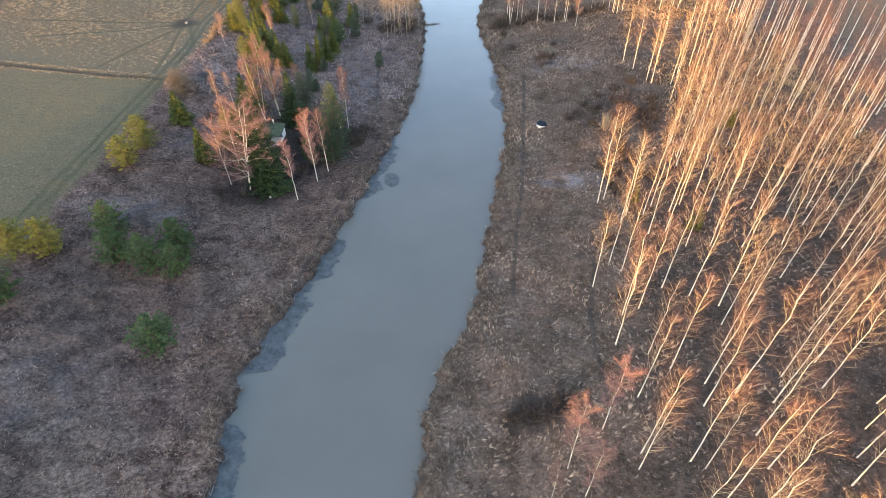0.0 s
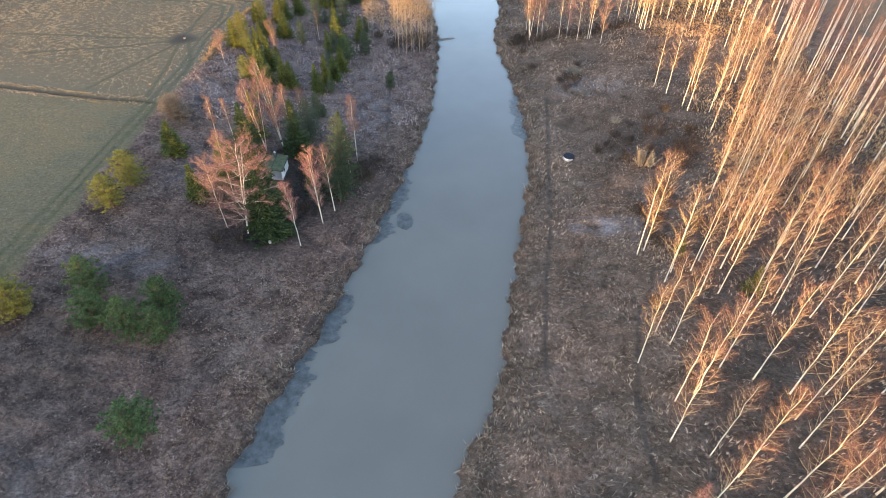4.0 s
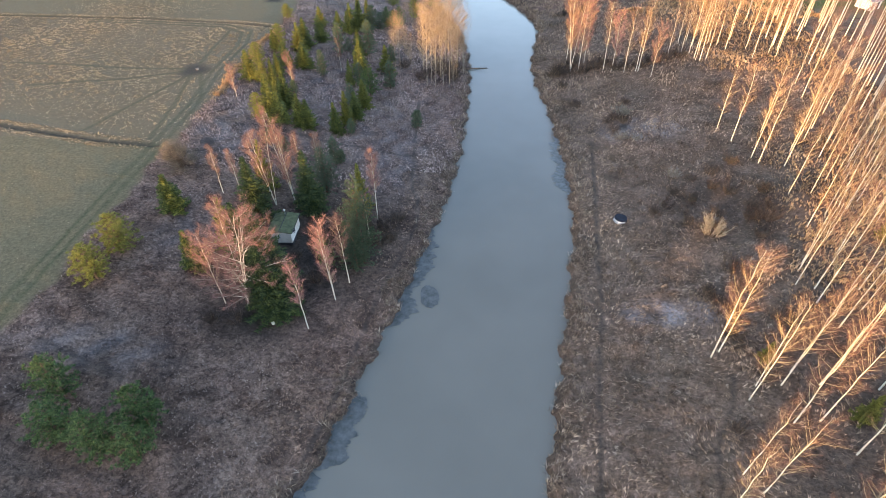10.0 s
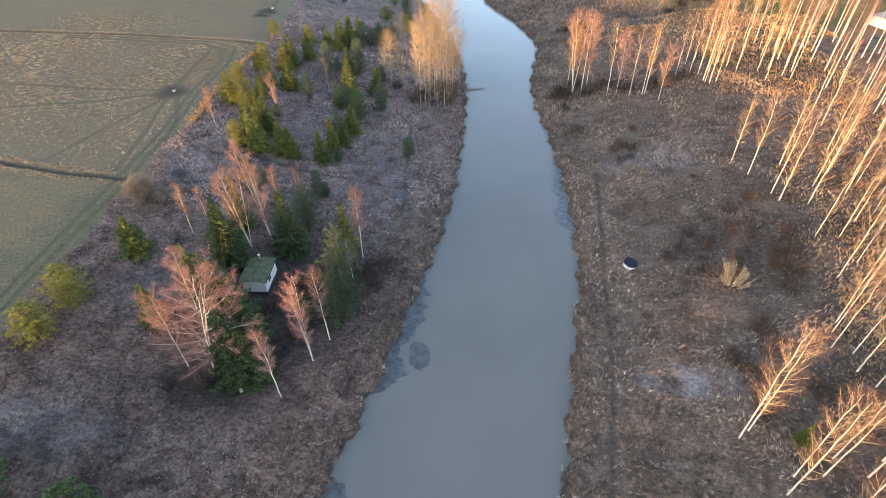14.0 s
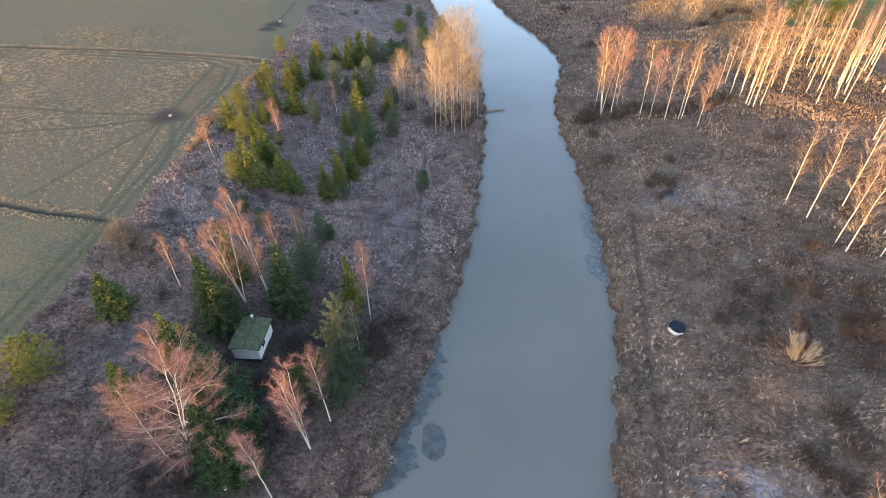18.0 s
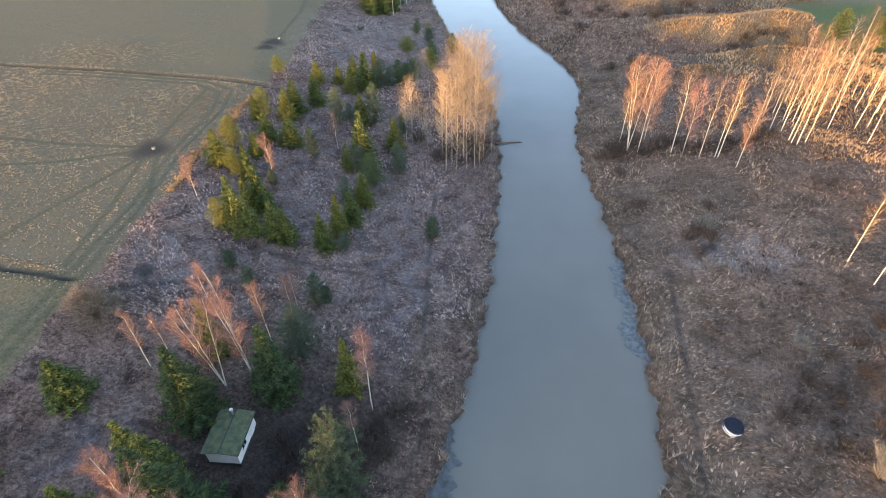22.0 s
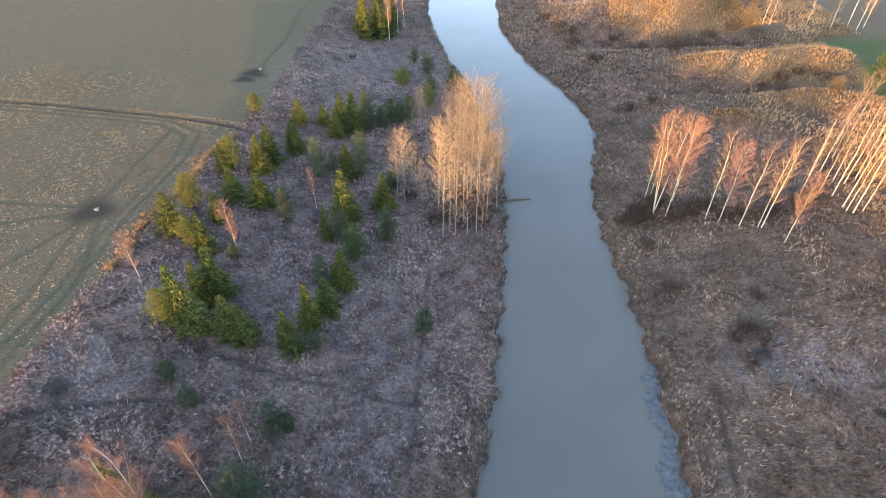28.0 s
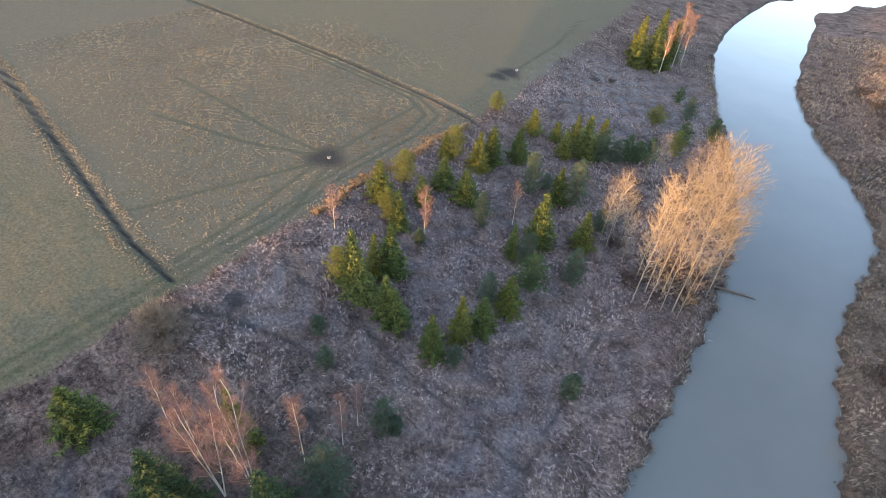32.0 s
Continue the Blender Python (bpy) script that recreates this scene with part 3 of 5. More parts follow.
def pine_meshes(seed, height, width, key="pine", low=0.08):
    rnd = random.Random(seed)
    trunk, crown = Soup(), Soup()
    trunk.tube([Vector((0, 0, -0.3)), Vector((0.08, 0.05, height * 0.5)), Vector((0.02, 0.1, height * 0.97))], [0.018 * height + 0.03, 0.01 * height + 0.02, 0.015], 6)
    whorls = int(6 + height * 1.3)
    for i in range(whorls):
        f = low + (0.97 - low) * i / (whorls - 1)
        reach = width / 2 * (math.sin(math.pi * min(0.97, 0.3 + 0.68 * f)) ** 0.75) + 0.12
        count = 5 if f > 0.8 else 7
        off = rnd.uniform(0, 6.28)
        for b in range(count):
            a = off + 6.283 * b / count + rnd.uniform(-0.35, 0.35)
            ln = reach * rnd.uniform(0.6, 1.15)
            rise = rnd.uniform(0.15, 0.6)
            p0 = Vector((0, 0, height * f))
            d = way(a, rise)
            trunk.tube([p0, p0 + d * ln * 0.8], [0.03, 0.008], 3)
            for c in range(max(2, int(ln / 0.4))):
                q = p0 + d * ln * ((c + 1.2) / (max(2, int(ln / 0.4)) + 0.4)) + Vector((rnd.uniform(-1, 1), rnd.uniform(-1, 1), rnd.uniform(-0.4, 0.6))) * 0.16
                for _ in range(30):
                    nd = (Vector((rnd.gauss(0, 1), rnd.gauss(0, 1), rnd.gauss(0.45, 0.8)))).normalized()
                    crown.blade(q, nd, rnd.uniform(0.2, 0.42), rnd.uniform(0.045, 0.085), rnd)
    return trunk.mesh("trunk", M["brown"], True), crown.mesh("crown", M[key])


def shrub_meshes(seed, height, width, key="shrub", stems=26, twigs=26, low=0.65):
    rnd = random.Random(seed)
    wood, crown = Soup(), Soup()
    for _ in range(stems):
        a, r = rnd.uniform(0, 6.28), rnd.uniform(0, 0.25) * width
        p0 = Vector((math.cos(a) * r, math.sin(a) * r, -0.1))
        d = way(a + rnd.uniform(-0.5, 0.5), rnd.uniform(low, 1.5))
        ln = height * rnd.uniform(0.6, 1.05)
        p1 = p0 + d * ln * 0.5
        p2 = p1 + (d + Vector((0, 0, 0.3))).normalized() * ln * 0.5
        wood.tube([p0, p1, p2], [0.03, 0.018, 0.006], 3)
        for _ in range(twigs):
            t = rnd.uniform(0.25, 1.0)
            q = p0.lerp(p1, t * 2) if t < 0.5 else p1.lerp(p2, t * 2 - 1)
            td = (d + Vector((rnd.uniform(-1, 1), rnd.uniform(-1, 1), rnd.uniform(-0.3, 0.9)))).normalized()
            crown.blade(q, td, rnd.uniform(0.3, 0.75), rnd.uniform(0.02, 0.04), rnd)
    return wood.mesh("stems", M["brown"] if key == "shrub" else M["dead"], True), crown.mesh("twigs", M[key])


class Kind:
    """One kind of plant: built once, then copied to its places with the parts' meshes shared."""

    def __init__(self, name, height, meshes, names, label, category, group):
        self.args, self.height, self.meshes, self.names = (name, label, category, group), height, meshes, names
        self.slim = height / max(0.1, max(v.co.x for v in meshes[-1].vertices) - min(v.co.x for v in meshes[-1].vertices))

    def plant(self, x, y, height, turn=None, wide=1.0, label="", sink=0.0, lean=(0, 0)):
        name, text, category, group = self.args
        s = height / self.height
        turn = random.uniform(0, 360) if turn is None else turn
        m = pose(x, y, float(surface(x, y)) - sink, lean[0], lean[1], 0) @ pose(0, 0, 0, 0, 0, turn) @ Matrix.Diagonal((s * wide, s * wide, s, 1))
        root = base(name, m, label or text, category, group)
        for n, me in zip(self.names, self.meshes):
            link(n, me, None, root)
        return root


PARTS3, PARTS2, PARTSS = ("trunk", "branching", "twig_crown"), ("trunk", "crown"), ("stem_clump", "twig_crown")
tall = [Kind("birch", 16, birch_meshes(10 + i, 16, (0.2, 0.3, 0.17, 0.36, 0.25)[i], (2.3, 2.1, 2.6, 1.9, 2.2)[i], 1, 40, 11, up=(0.6, 1.05), limb_k=0.4, sub_w=0.010, girth=0.9, twig_w=0.42), PARTS3, "tall slender bare birch with white trunk", "birch", "birches of the right bank wood") for i in range(5)]
bushy = [Kind("birch", 13, birch_meshes(30 + i, 13, 0.22, 2.9, 1, 38, 44, twig_key="twig_red", up=(0.5, 1.0), limb_k=0.4, sub_w=0.008, twig_w=0.5), PARTS3, "bare birch with broad reddish crown", "birch", "birches round the cabin") for i in range(2)]
thin = [Kind("birch", 12, birch_meshes(40 + i, 12, 0.36, 1.7, 1, 26, 34, twig_key="twig_red", up=(0.75, 1.2), limb_k=0.45, sub_w=0.008, twig_w=0.45), PARTS3, "slim bare birch with small reddish crown", "birch", "slim birches of the left bank") for i in range(3)]
multi = [Kind("birch", 14, birch_meshes(50 + i, 14, 0.25, 2.3, 3, 36, 40, twig_key="twig_red", up=(0.7, 1.15), limb_k=0.45, sub_w=0.008, twig_w=0.45), PARTS3, "many-stemmed bare birch with reddish crown", "birch", "birches round the cabin") for i in range(2)]
broad = [Kind("birch", 15, birch_meshes(60, 15, 0.14, 4.2, 2, 66, 95, twig_key="twig_red", up=(-0.1, 0.8), girth=1.15, limb_k=0.5, sub_w=0.014, twig_w=0.42, limb_key="birch"), PARTS3, "large spreading bare birch with white limbs", "birch", "birches round the cabin")]
aspen = [Kind("aspen", 20, birch_meshes(70 + i, 20, (0.26, 0.34, 0.2)[i], (3.4, 3.9, 3.1)[i], 1, 62, 7, "aspen", "twig_tan", 0.85, (0.25, 0.95), 0.5, 0.026, 0.65), PARTS3, "tall bare aspen with dense pale twigs", "aspen", "aspens on the left bank") for i in range(3)]
spruce = [Kind("spruce", 8, spruce_meshes(80 + i, 8, (4.5, 4.0, 4.8)[i], ("spruce", "spruce", "spruce_y")[i]), PARTS2, "young green spruce with drooping branches", "spruce", "spruces of the left bank") for i in range(3)]
big_spruce = [Kind("spruce", 12, spruce_meshes(90 + i, 12, 5.8, "spruce_d"), PARTS2, "tall dark green spruce beside the cabin", "spruce", "spruces round the cabin") for i in range(2)]
pine = [Kind("pine", 6, pine_meshes(100 + i, 6, (4.6, 4.0)[i], "pine"), PARTS2, "young dense blue-green pine", "pine", "pines of the left bank") for i in range(2)]
pine_y = [Kind("pine", 6, pine_meshes(110 + i, 6, 4.2, "pine_y"), PARTS2, "young pine with yellowish needles", "pine", "pines along the field edge") for i in range(2)]
sapling = [Kind("pine", 3, pine_meshes(115 + i, 3, 1.9, "pine_pale"), PARTS2, "small pale grey-green pine sapling in meadow", "pine", "pine saplings") for i in range(2)]
soft_pine = [Kind("pine", 6, pine_meshes(117 + i, 6, 3.4, "pine_pale"), PARTS2, "young soft grey-green pine in the grove", "pine", "pines of the left bank") for i in range(2)]
tall_pine = [Kind("pine", 14, pine_meshes(120, 14, 7.5, "pine_pale", 0.06), PARTS2, "tall blue-green pine beside the river path", "pine", "pines of the left bank")]
shrub = [Kind("shrub", 2.5, shrub_meshes(130 + i, 2.5, 4.5, "shrub", 40, 44), PARTSS, "bare dark brown shrub in dry grass", "shrub", "bare shrubs") for i in range(3)]
willow = [Kind("willow", 3, shrub_meshes(140 + i, 3, 3.6, "willow", 60, 60), PARTSS, "bare pale grey willow bush", "willow bush", "willow bushes") for i in range(2)]


def bush_meshes(seed, size, key):
    """A dense round bush: stems that fan out to all sides, ending in a ball of twigs."""
    rnd = random.Random(seed)
    wood, crown = Soup(), Soup()
    for _ in range(90):
        d = way(rnd.uniform(0, 6.28), rnd.uniform(0.1, 1.5))
        tip = Vector((d.x * 0.56, d.y * 0.56, d.z * 0.95)) * size * rnd.uniform(0.75, 1.02)
        mid = tip * 0.5 + Vector((0, 0, 0.08 * size))
        wood.tube([Vector((d.x * 0.2, d.y * 0.2, -0.1)), mid, tip], [0.03, 0.018, 0.005], 3)
        for _ in range(70):
            q = mid.lerp(tip, rnd.uniform(0.0, 1.0)) + Vector((rnd.gauss(0, 0.05), rnd.gauss(0, 0.05), rnd.gauss(0, 0.05))) * size
            q.z = max(q.z, 0.1)
            crown.blade(q, (d + Vector((rnd.gauss(0, 0.6), rnd.gauss(0, 0.6), rnd.gauss(0.1, 0.6)))).normalized(), rnd.uniform(0.25, 0.6), rnd.uniform(0.02, 0.035), rnd)
    return wood.mesh("stems", M["brown"], True), crown.mesh("twigs", M[key])


bush = [Kind("bush", 4, bush_meshes(150, 4, "bush"), PARTSS, "dense round bare brown bush at the ditch", "bush", "round bushes")]


def plant_wide(kinds, spots, label=""):
    """Conifers by place, height and width of the crown."""
    for i, (x, y, h, w) in enumerate(spots):
        kind = kinds[i % len(kinds)]
        kind.plant(x, y, h, wide=1.3 * w / h * kind.slim, label=label)


def plant_all(kinds, spots, wide=1.0, k=1.0, label=""):
    for i, (x, y, h) in enumerate(spots):
        kinds[i % len(kinds)].plant(x, y, h * k, wide=wide, label=label)


random.seed(4)
# birches and conifers round the cabin
plant_all(thin, [(-24.7, 74.1, 10.9), (-21.2, 82.7, 11.8), (-44.6, 97.7, 8.3), (-41.9, 98.3, 7.6), (-33.2, 103.7, 9.6), (-31.7, 107.2, 7.6), (-32.0, 109.6, 6.2), (-19.8, 97.4, 12.6), (-20.2, 92.6, 8.5), (-37.1, 148.2, 7.1), (-36.8, 82.4, 12.5)])
plant_all(multi, [(-22.4, 79.3, 13.2), (-33.4, 98.7, 15.6), (-36.0, 97.1, 13.2)], 0.85)
plant_all(bushy, [(-36.4, 76.6, 12.0), (-53.4, 127.6, 7.0), (-44.6, 136.1, 7.5)], 0.9)
plant_all(broad, [(-33.2, 76.1, 15.0)], 1.0)
plant_wide(big_spruce, [(-29.9, 76.4, 11.5, 6.2), (-30.6, 79.5, 13.8, 6.6), (-33.1, 82.6, 12.3, 7.2), (-35.8, 84.0, 11.0, 4.8), (-37.3, 93.3, 10.9, 5.6), (-30.4, 97.9, 10.9, 5.4)])
plant_wide(spruce, [(-50.1, 92.6, 6.0, 4.9), (-42.1, 81.6, 6.4, 3.4), (-22.7, 99.6, 9.0, 3.4), (-39.0, 86.7, 8.8, 4.4), (-37.2, 86.4, 8.2, 4.0), (-38.4, 100.9, 8.8, 3.4)])
plant_wide(tall_pine, [(-19.9, 87.2, 14.6, 5.4), (-20.6, 85.2, 9.5, 5.0), (-29.4, 103.0, 8.6, 5.0)])
plant_wide(pine, [(-24.9, 85.3, 5.6, 2.6)])
plant_wide(pine_y, [(-52.7, 76.8, 5.6, 4.6), (-52.1, 82.2, 6.2, 4.8), (-57.9, 55.4, 6.0, 4.8), (-54.1, 56.5, 5.6, 4.6)])
plant_wide(pine, [(-47.4, 60.6, 6.2, 4.6), (-37.6, 58.8, 6.8, 4.8), (-44.8, 56.2, 6.0, 4.6), (-40.6, 55.6, 6.2, 4.8), (-37.0, 55.6, 5.6, 4.2), (-35.0, 43.6, 5.4, 5.4), (-54.8, 47.5, 5.4, 4.6)])
# grove further along the left bank
plant_wide(spruce, [(-54.2, 153.8, 4.7, 3.2), (-49.6, 147.1, 5.1, 3.8), (-48.8, 155.8, 6.5, 4.0), (-48.4, 159.3, 6.7, 4.8), (-45.2, 146.8, 5.5, 4.6), (-48.9, 175.1, 4.6, 3.8), (-45.8, 163.9, 6.0, 4.4), (-49.5, 141.6, 4.6, 3.0), (-54.3, 137.7, 6.2, 4.6), (-48.0, 134.6, 6.5, 3.4), (-43.1, 127.3, 7.5, 4.0), (-44.4, 125.7, 6.3, 3.2), (-44.4, 122.0, 9.0, 4.6), (-42.6, 121.6, 6.0, 4.0)])
plant_wide(spruce, [(-38.9, 121.7, 6.6, 4.0), (-37.3, 121.5, 5.8, 3.4), (-30.9, 125.7, 6.8, 3.2), (-32.0, 121.5, 6.3, 3.5), (-29.6, 128.4, 5.6, 3.5), (-29.0, 133.6, 5.7, 3.8), (-33.7, 142.2, 5.6, 2.5), (-32.6, 148.3, 8.4, 4.4), (-27.4, 152.5, 6.4, 3.8), (-35.2, 159.0, 6.4, 4.0), (-44.4, 176.1, 4.1, 3.0), (-40.8, 172.3, 5.4, 3.4), (-41.5, 178.4, 5.9, 3.6), (-38.2, 175.5, 8.0, 4.8), (-37.3, 181.5, 6.6, 4.0)])
plant_wide(pine_y, [(-57.9, 176.0, 3.7, 3.2), (-53.1, 155.0, 5.6, 3.4), (-54.3, 143.3, 5.5, 3.6), (-50.3, 135.0, 4.9, 2.8), (-46.7, 121.8, 5.0, 3.2), (-34.1, 205.8, 4.0, 4.4), (-26.0, 193.6, 5.6, 3.2)])
plant_wide(soft_pine, [(-40.2, 143.9, 5.8, 2.6), (-31.5, 132.7, 4.8, 2.8), (-31.7, 142.8, 5.0, 3.0), (-25.1, 144.3, 6.4, 3.4), (-27.0, 158.2, 4.4, 2.6), (-39.1, 156.6, 7.6, 3.4), (-32.9, 160.4, 8.2, 4.2), (-37.9, 160.2, 3.3, 2.4), (-35.2, 177.2, 6.4, 4.0), (-33.5, 179.3, 4.6, 3.0), (-29.4, 214.6, 5.4, 3.4), (-29.7, 110.9, 5.4, 2.8)])
plant_wide(pine, [(-28.6, 138.8, 6.2, 4.2), (-32.1, 182.2, 5.4, 3.8), (-28.9, 185.4, 5.6, 3.6), (-30.5, 183.6, 4.6, 3.0)])
plant_all(sapling, [(-28.8, 111.6, 2.6), (-42.6, 114.5, 2.8), (-39.0, 112.0, 3.0), (-43.8, 134.0, 2.6), (-17.1, 128.0, 3.6), (-29.3, 122.3, 3.0)])
plant_all(aspen, [(-18.4, 152.6, 16), (-14.4, 153.1, 20.5), (-17.2, 148.4, 18.5), (-15.2, 147.7, 12.5), (-12.1, 150.5, 20.5), (-11.2, 149.1, 10.5), (-10.7, 154.7, 15), (-16.4, 151.2, 19), (-13.4, 148.6, 13), (-15.9, 156.4, 21), (-12.2, 156.8, 21), (-13.8, 160.2, 21), (-10.8, 159.8, 19), (-16.8, 160.8, 19), (-9.2, 156.6, 14), (-12.6, 163.6, 20), (-15.2, 164.4, 19), (-9.4, 162.4, 15), (-18.8, 156.9, 15)], 0.95, 1.0)
plant_all(aspen, [(-25.7, 155.6, 11.5), (-24.5, 155.4, 13), (-23.8, 159.8, 9), (-22.9, 157.4, 10), (-25.0, 158.8, 11), (-21.4, 154.4, 9.5), (-25.7, 180.1, 10), (-24.2, 177.8, 8.5), (-26.9, 178.3, 8.0)], 0.85, label="small bare grey aspen beside the tall clump")
plant_all(shrub, [(-17.5, 154.5, 2.6), (-14.0, 155.5, 2.8), (-11.5, 153.5, 2.6), (-15.5, 158.5, 2.6), (-12.0, 159.0, 2.6), (-19.0, 151.0, 2.2), (-23.5, 157.0, 2.2)], label="bare brown undergrowth between the aspens")
# wood on the right bank: the trees along its edge, then the rows behind
plant_all(multi, [(16.7, 158.2, 18)], 0.75, label="tall bare birch with several white stems")
plant_all(bushy, [(18.4, 157.2, 16.6), (20.2, 161.3, 13), (17.2, 163.5, 11), (33.5, 149.8, 11.4), (25.8, 155.0, 13)], 0.8, label="bare birch with pinkish crown in the clearing row")
plant_all(tall, [(16.1, 162.8, 14.8), (24.0, 155.8, 15.7), (28.3, 153.6, 14.7), (30.9, 153.4, 13.8), (31.3, 153.1, 15.6), (46.1, 157.6, 18.4), (45.2, 159.1, 18.6), (44.8, 162.0, 16.2), (43.3, 163.2, 12.5), (47.5, 157.9, 13.9), (53.3, 163.0, 17.0), (45.3, 158.1, 12.6), (39.9, 162.0, 12), (48.1, 165.7, 15), (52.2, 165.9, 16), (46.6, 166.3, 13), (50.4, 167.1, 15), (43.8, 168.5, 12), (56.2, 169.2, 15), (46.0, 169.7, 13), (61.7, 159.4, 15.5)])
plant_all(tall, [(31.5, 27.8, 14), (25.9, 28.0, 11.5), (19.8, 28.2, 13), (24.7, 28.7, 15), (20.4, 29.8, 15), (31.7, 31.1, 16), (27.9, 34.6, 15.2), (34.8, 34.6, 16.5), (31.6, 36.0, 16.8), (21.6, 36.1, 14), (40.3, 36.1, 15), (29.0, 37.4, 16), (36.9, 37.7, 16.4), (26.1, 39.7, 14.6), (24.2, 41.8, 12), (20.9, 43.4, 15.6), (22.8, 48.2, 14.5), (34.2, 48.2, 16.6), (24.9, 48.9, 15), (31.3, 50.2, 15.4), (28.6, 52.1, 15.2), (20.1, 53.3, 12.5), (24.4, 55.9, 13.5), (23.1, 57.6, 12.6), (34.0, 59.8, 15), (39.0, 62.7, 16)])
plant_all(tall, [(29.9, 63.3, 15.4), (32.3, 63.4, 15.2), (26.4, 65.9, 15), (53.2, 66.6, 16), (45.3, 66.7, 16), (39.3, 67.0, 15.6), (34.0, 67.7, 16.2), (27.7, 67.7, 13.5), (30.3, 67.8, 15.4), (36.0, 69.3, 16.6), (31.8, 69.5, 14.2), (24.3, 71.8, 16.6), (25.4, 72.6, 15.8), (39.2, 72.0, 15.8), (39.2, 75.5, 16), (58.4, 75.8, 16), (39.4, 77.5, 15), (38.5, 79.5, 16), (44.2, 81.6, 16), (39.3, 82.0, 16.4), (59.5, 82.8, 16), (37.5, 82.9, 13), (38.8, 85.4, 14), (39.6, 86.6, 15.4), (44.7, 88.5, 16), (48.5, 90.9, 15.6)])
plant_all(tall, [(43.4, 112.6, 15.6), (60.5, 113.2, 16), (50.0, 116.5, 15), (43.0, 114.6, 14.8), (47.2, 111.6, 15), (53.6, 114.0, 16), (41.4, 120.2, 14.8), (47.3, 122.8, 15), (56.7, 124.2, 15.5), (40.3, 124.8, 12.8), (57.2, 127.8, 15), (61.0, 129.8, 15), (60.0, 136.7, 15.5), (61.2, 143.1, 15)])
plant_all(bushy, [(13.1, 28.7, 11.5), (14.3, 25.8, 9), (17.2, 32.6, 12), (11.1, 25.7, 7)], 0.8, label="bare birch with reddish crown at the wood's edge")
rnd = random.Random(7)
deep = []
kept = [(o.matrix_basis.translation.x, o.matrix_basis.translation.y) for o in scene.objects if o.name.startswith("birch") and o.parent is None and o.matrix_basis.translation.x > 10]
for row in range(60):
    for col in range(16):
        y = 14 + row * 2.9 + rnd.uniform(-1.1, 1.1)
        edge = np.interp(y, [10, 30, 60, 75, 90, 108, 122, 126, 155, 159, 175, 190], [22, 25, 29, 33, 41, 47, 50, 68, 68, 50, 51, 57])
        x = edge + col * 3.6 + rnd.uniform(-1.4, 1.4)
        if x > 88 or rnd.random() < 0.45 or x < edge + 5 and 26 < y < 92 or min(math.hypot(x - a, y - b) for a, b in kept) < 2.4:
            continue
        kept.append((x, y))
        if x > 64:
            deep.append((x, y, rnd.uniform(12.5, 17.5)))
            continue
        rnd.choice(tall).plant(x, y, rnd.uniform(12.5, 17.5), rnd.uniform(0, 360), rnd.uniform(0.8, 1.05), lean=(rnd.uniform(-2, 2), rnd.uniform(-2, 2)))


def deep_wood(spots):
    """The trees deep in the wood, as one mass."""
    rnd = random.Random(12)
    wood, crown = Soup(), Soup()
    for x, y, h in spots:
        p = Vector((x, y, float(surface(x, y)) - 0.2))
        top = p + Vector((rnd.uniform(-0.4, 0.4), rnd.uniform(-0.4, 0.4), h))
        wood.tube([p, p.lerp(top, 0.5), top], [0.15, 0.1, 0.01], 5)
        for _ in range(420):
            f = rnd.uniform(0.42, 1.0)
            r = 1.7 * math.sin(math.pi * min(1, (f - 0.42) / 0.58 * 0.85 + 0.15)) ** 0.7 * rnd.random() ** 0.5
            q = p.lerp(top, f) + way(rnd.uniform(0, 6.28), 0) * r
            crown.blade(q, way(rnd.uniform(0, 6.28), rnd.uniform(0.2, 1.3)), rnd.uniform(0.4, 1.0), rnd.uniform(0.03, 0.06), rnd)
    root = base("birch_wood", Matrix(), "bare birches deep in the right bank wood", "wood", kind="stuff")
    link("trunk_mass", wood.mesh("trunk_mass", M["birch"], True), None, root)
    link("twig_mass", crown.mesh("twig_mass", M["twig"]), None, root)


deep_wood(deep)
# young spruces under the birches, and pines by the green field
plant_all(spruce[2:], [(29.7, 71.2, 3.2), (36.3, 63.6, 4.2), (52.0, 92.0, 3.5)], 0.9)
plant_all(pine_y, [(73.0, 208.1, 6.5), (78.6, 202.3, 7.5), (83.0, 210.0, 6.0)])
plant_all(shrub, [(-49.0, 215.6, 1.3), (34.4, 231.0, 3.0), (27.0, 238.0, 2.4), (20.0, 241.0, 2.2), (44.0, 237.0, 2.6), (52.0, 236.0, 2.6)])
# far clump on the left bank
plant_all(spruce, [(-50, 234, 9), (-47, 238, 11), (-52.5, 240, 10), (-45, 243, 9), (-49, 246, 12), (-54, 248, 10), (-46, 252, 11), (-51, 256, 12)])
plant_all(thin, [(-44, 238, 13), (-43, 246, 14), (-42, 251, 13), (-46, 258, 14)])
plant_all(pine, [(-26.5, 200, 5), (-22, 207, 5.5), (-34, 222, 4)])
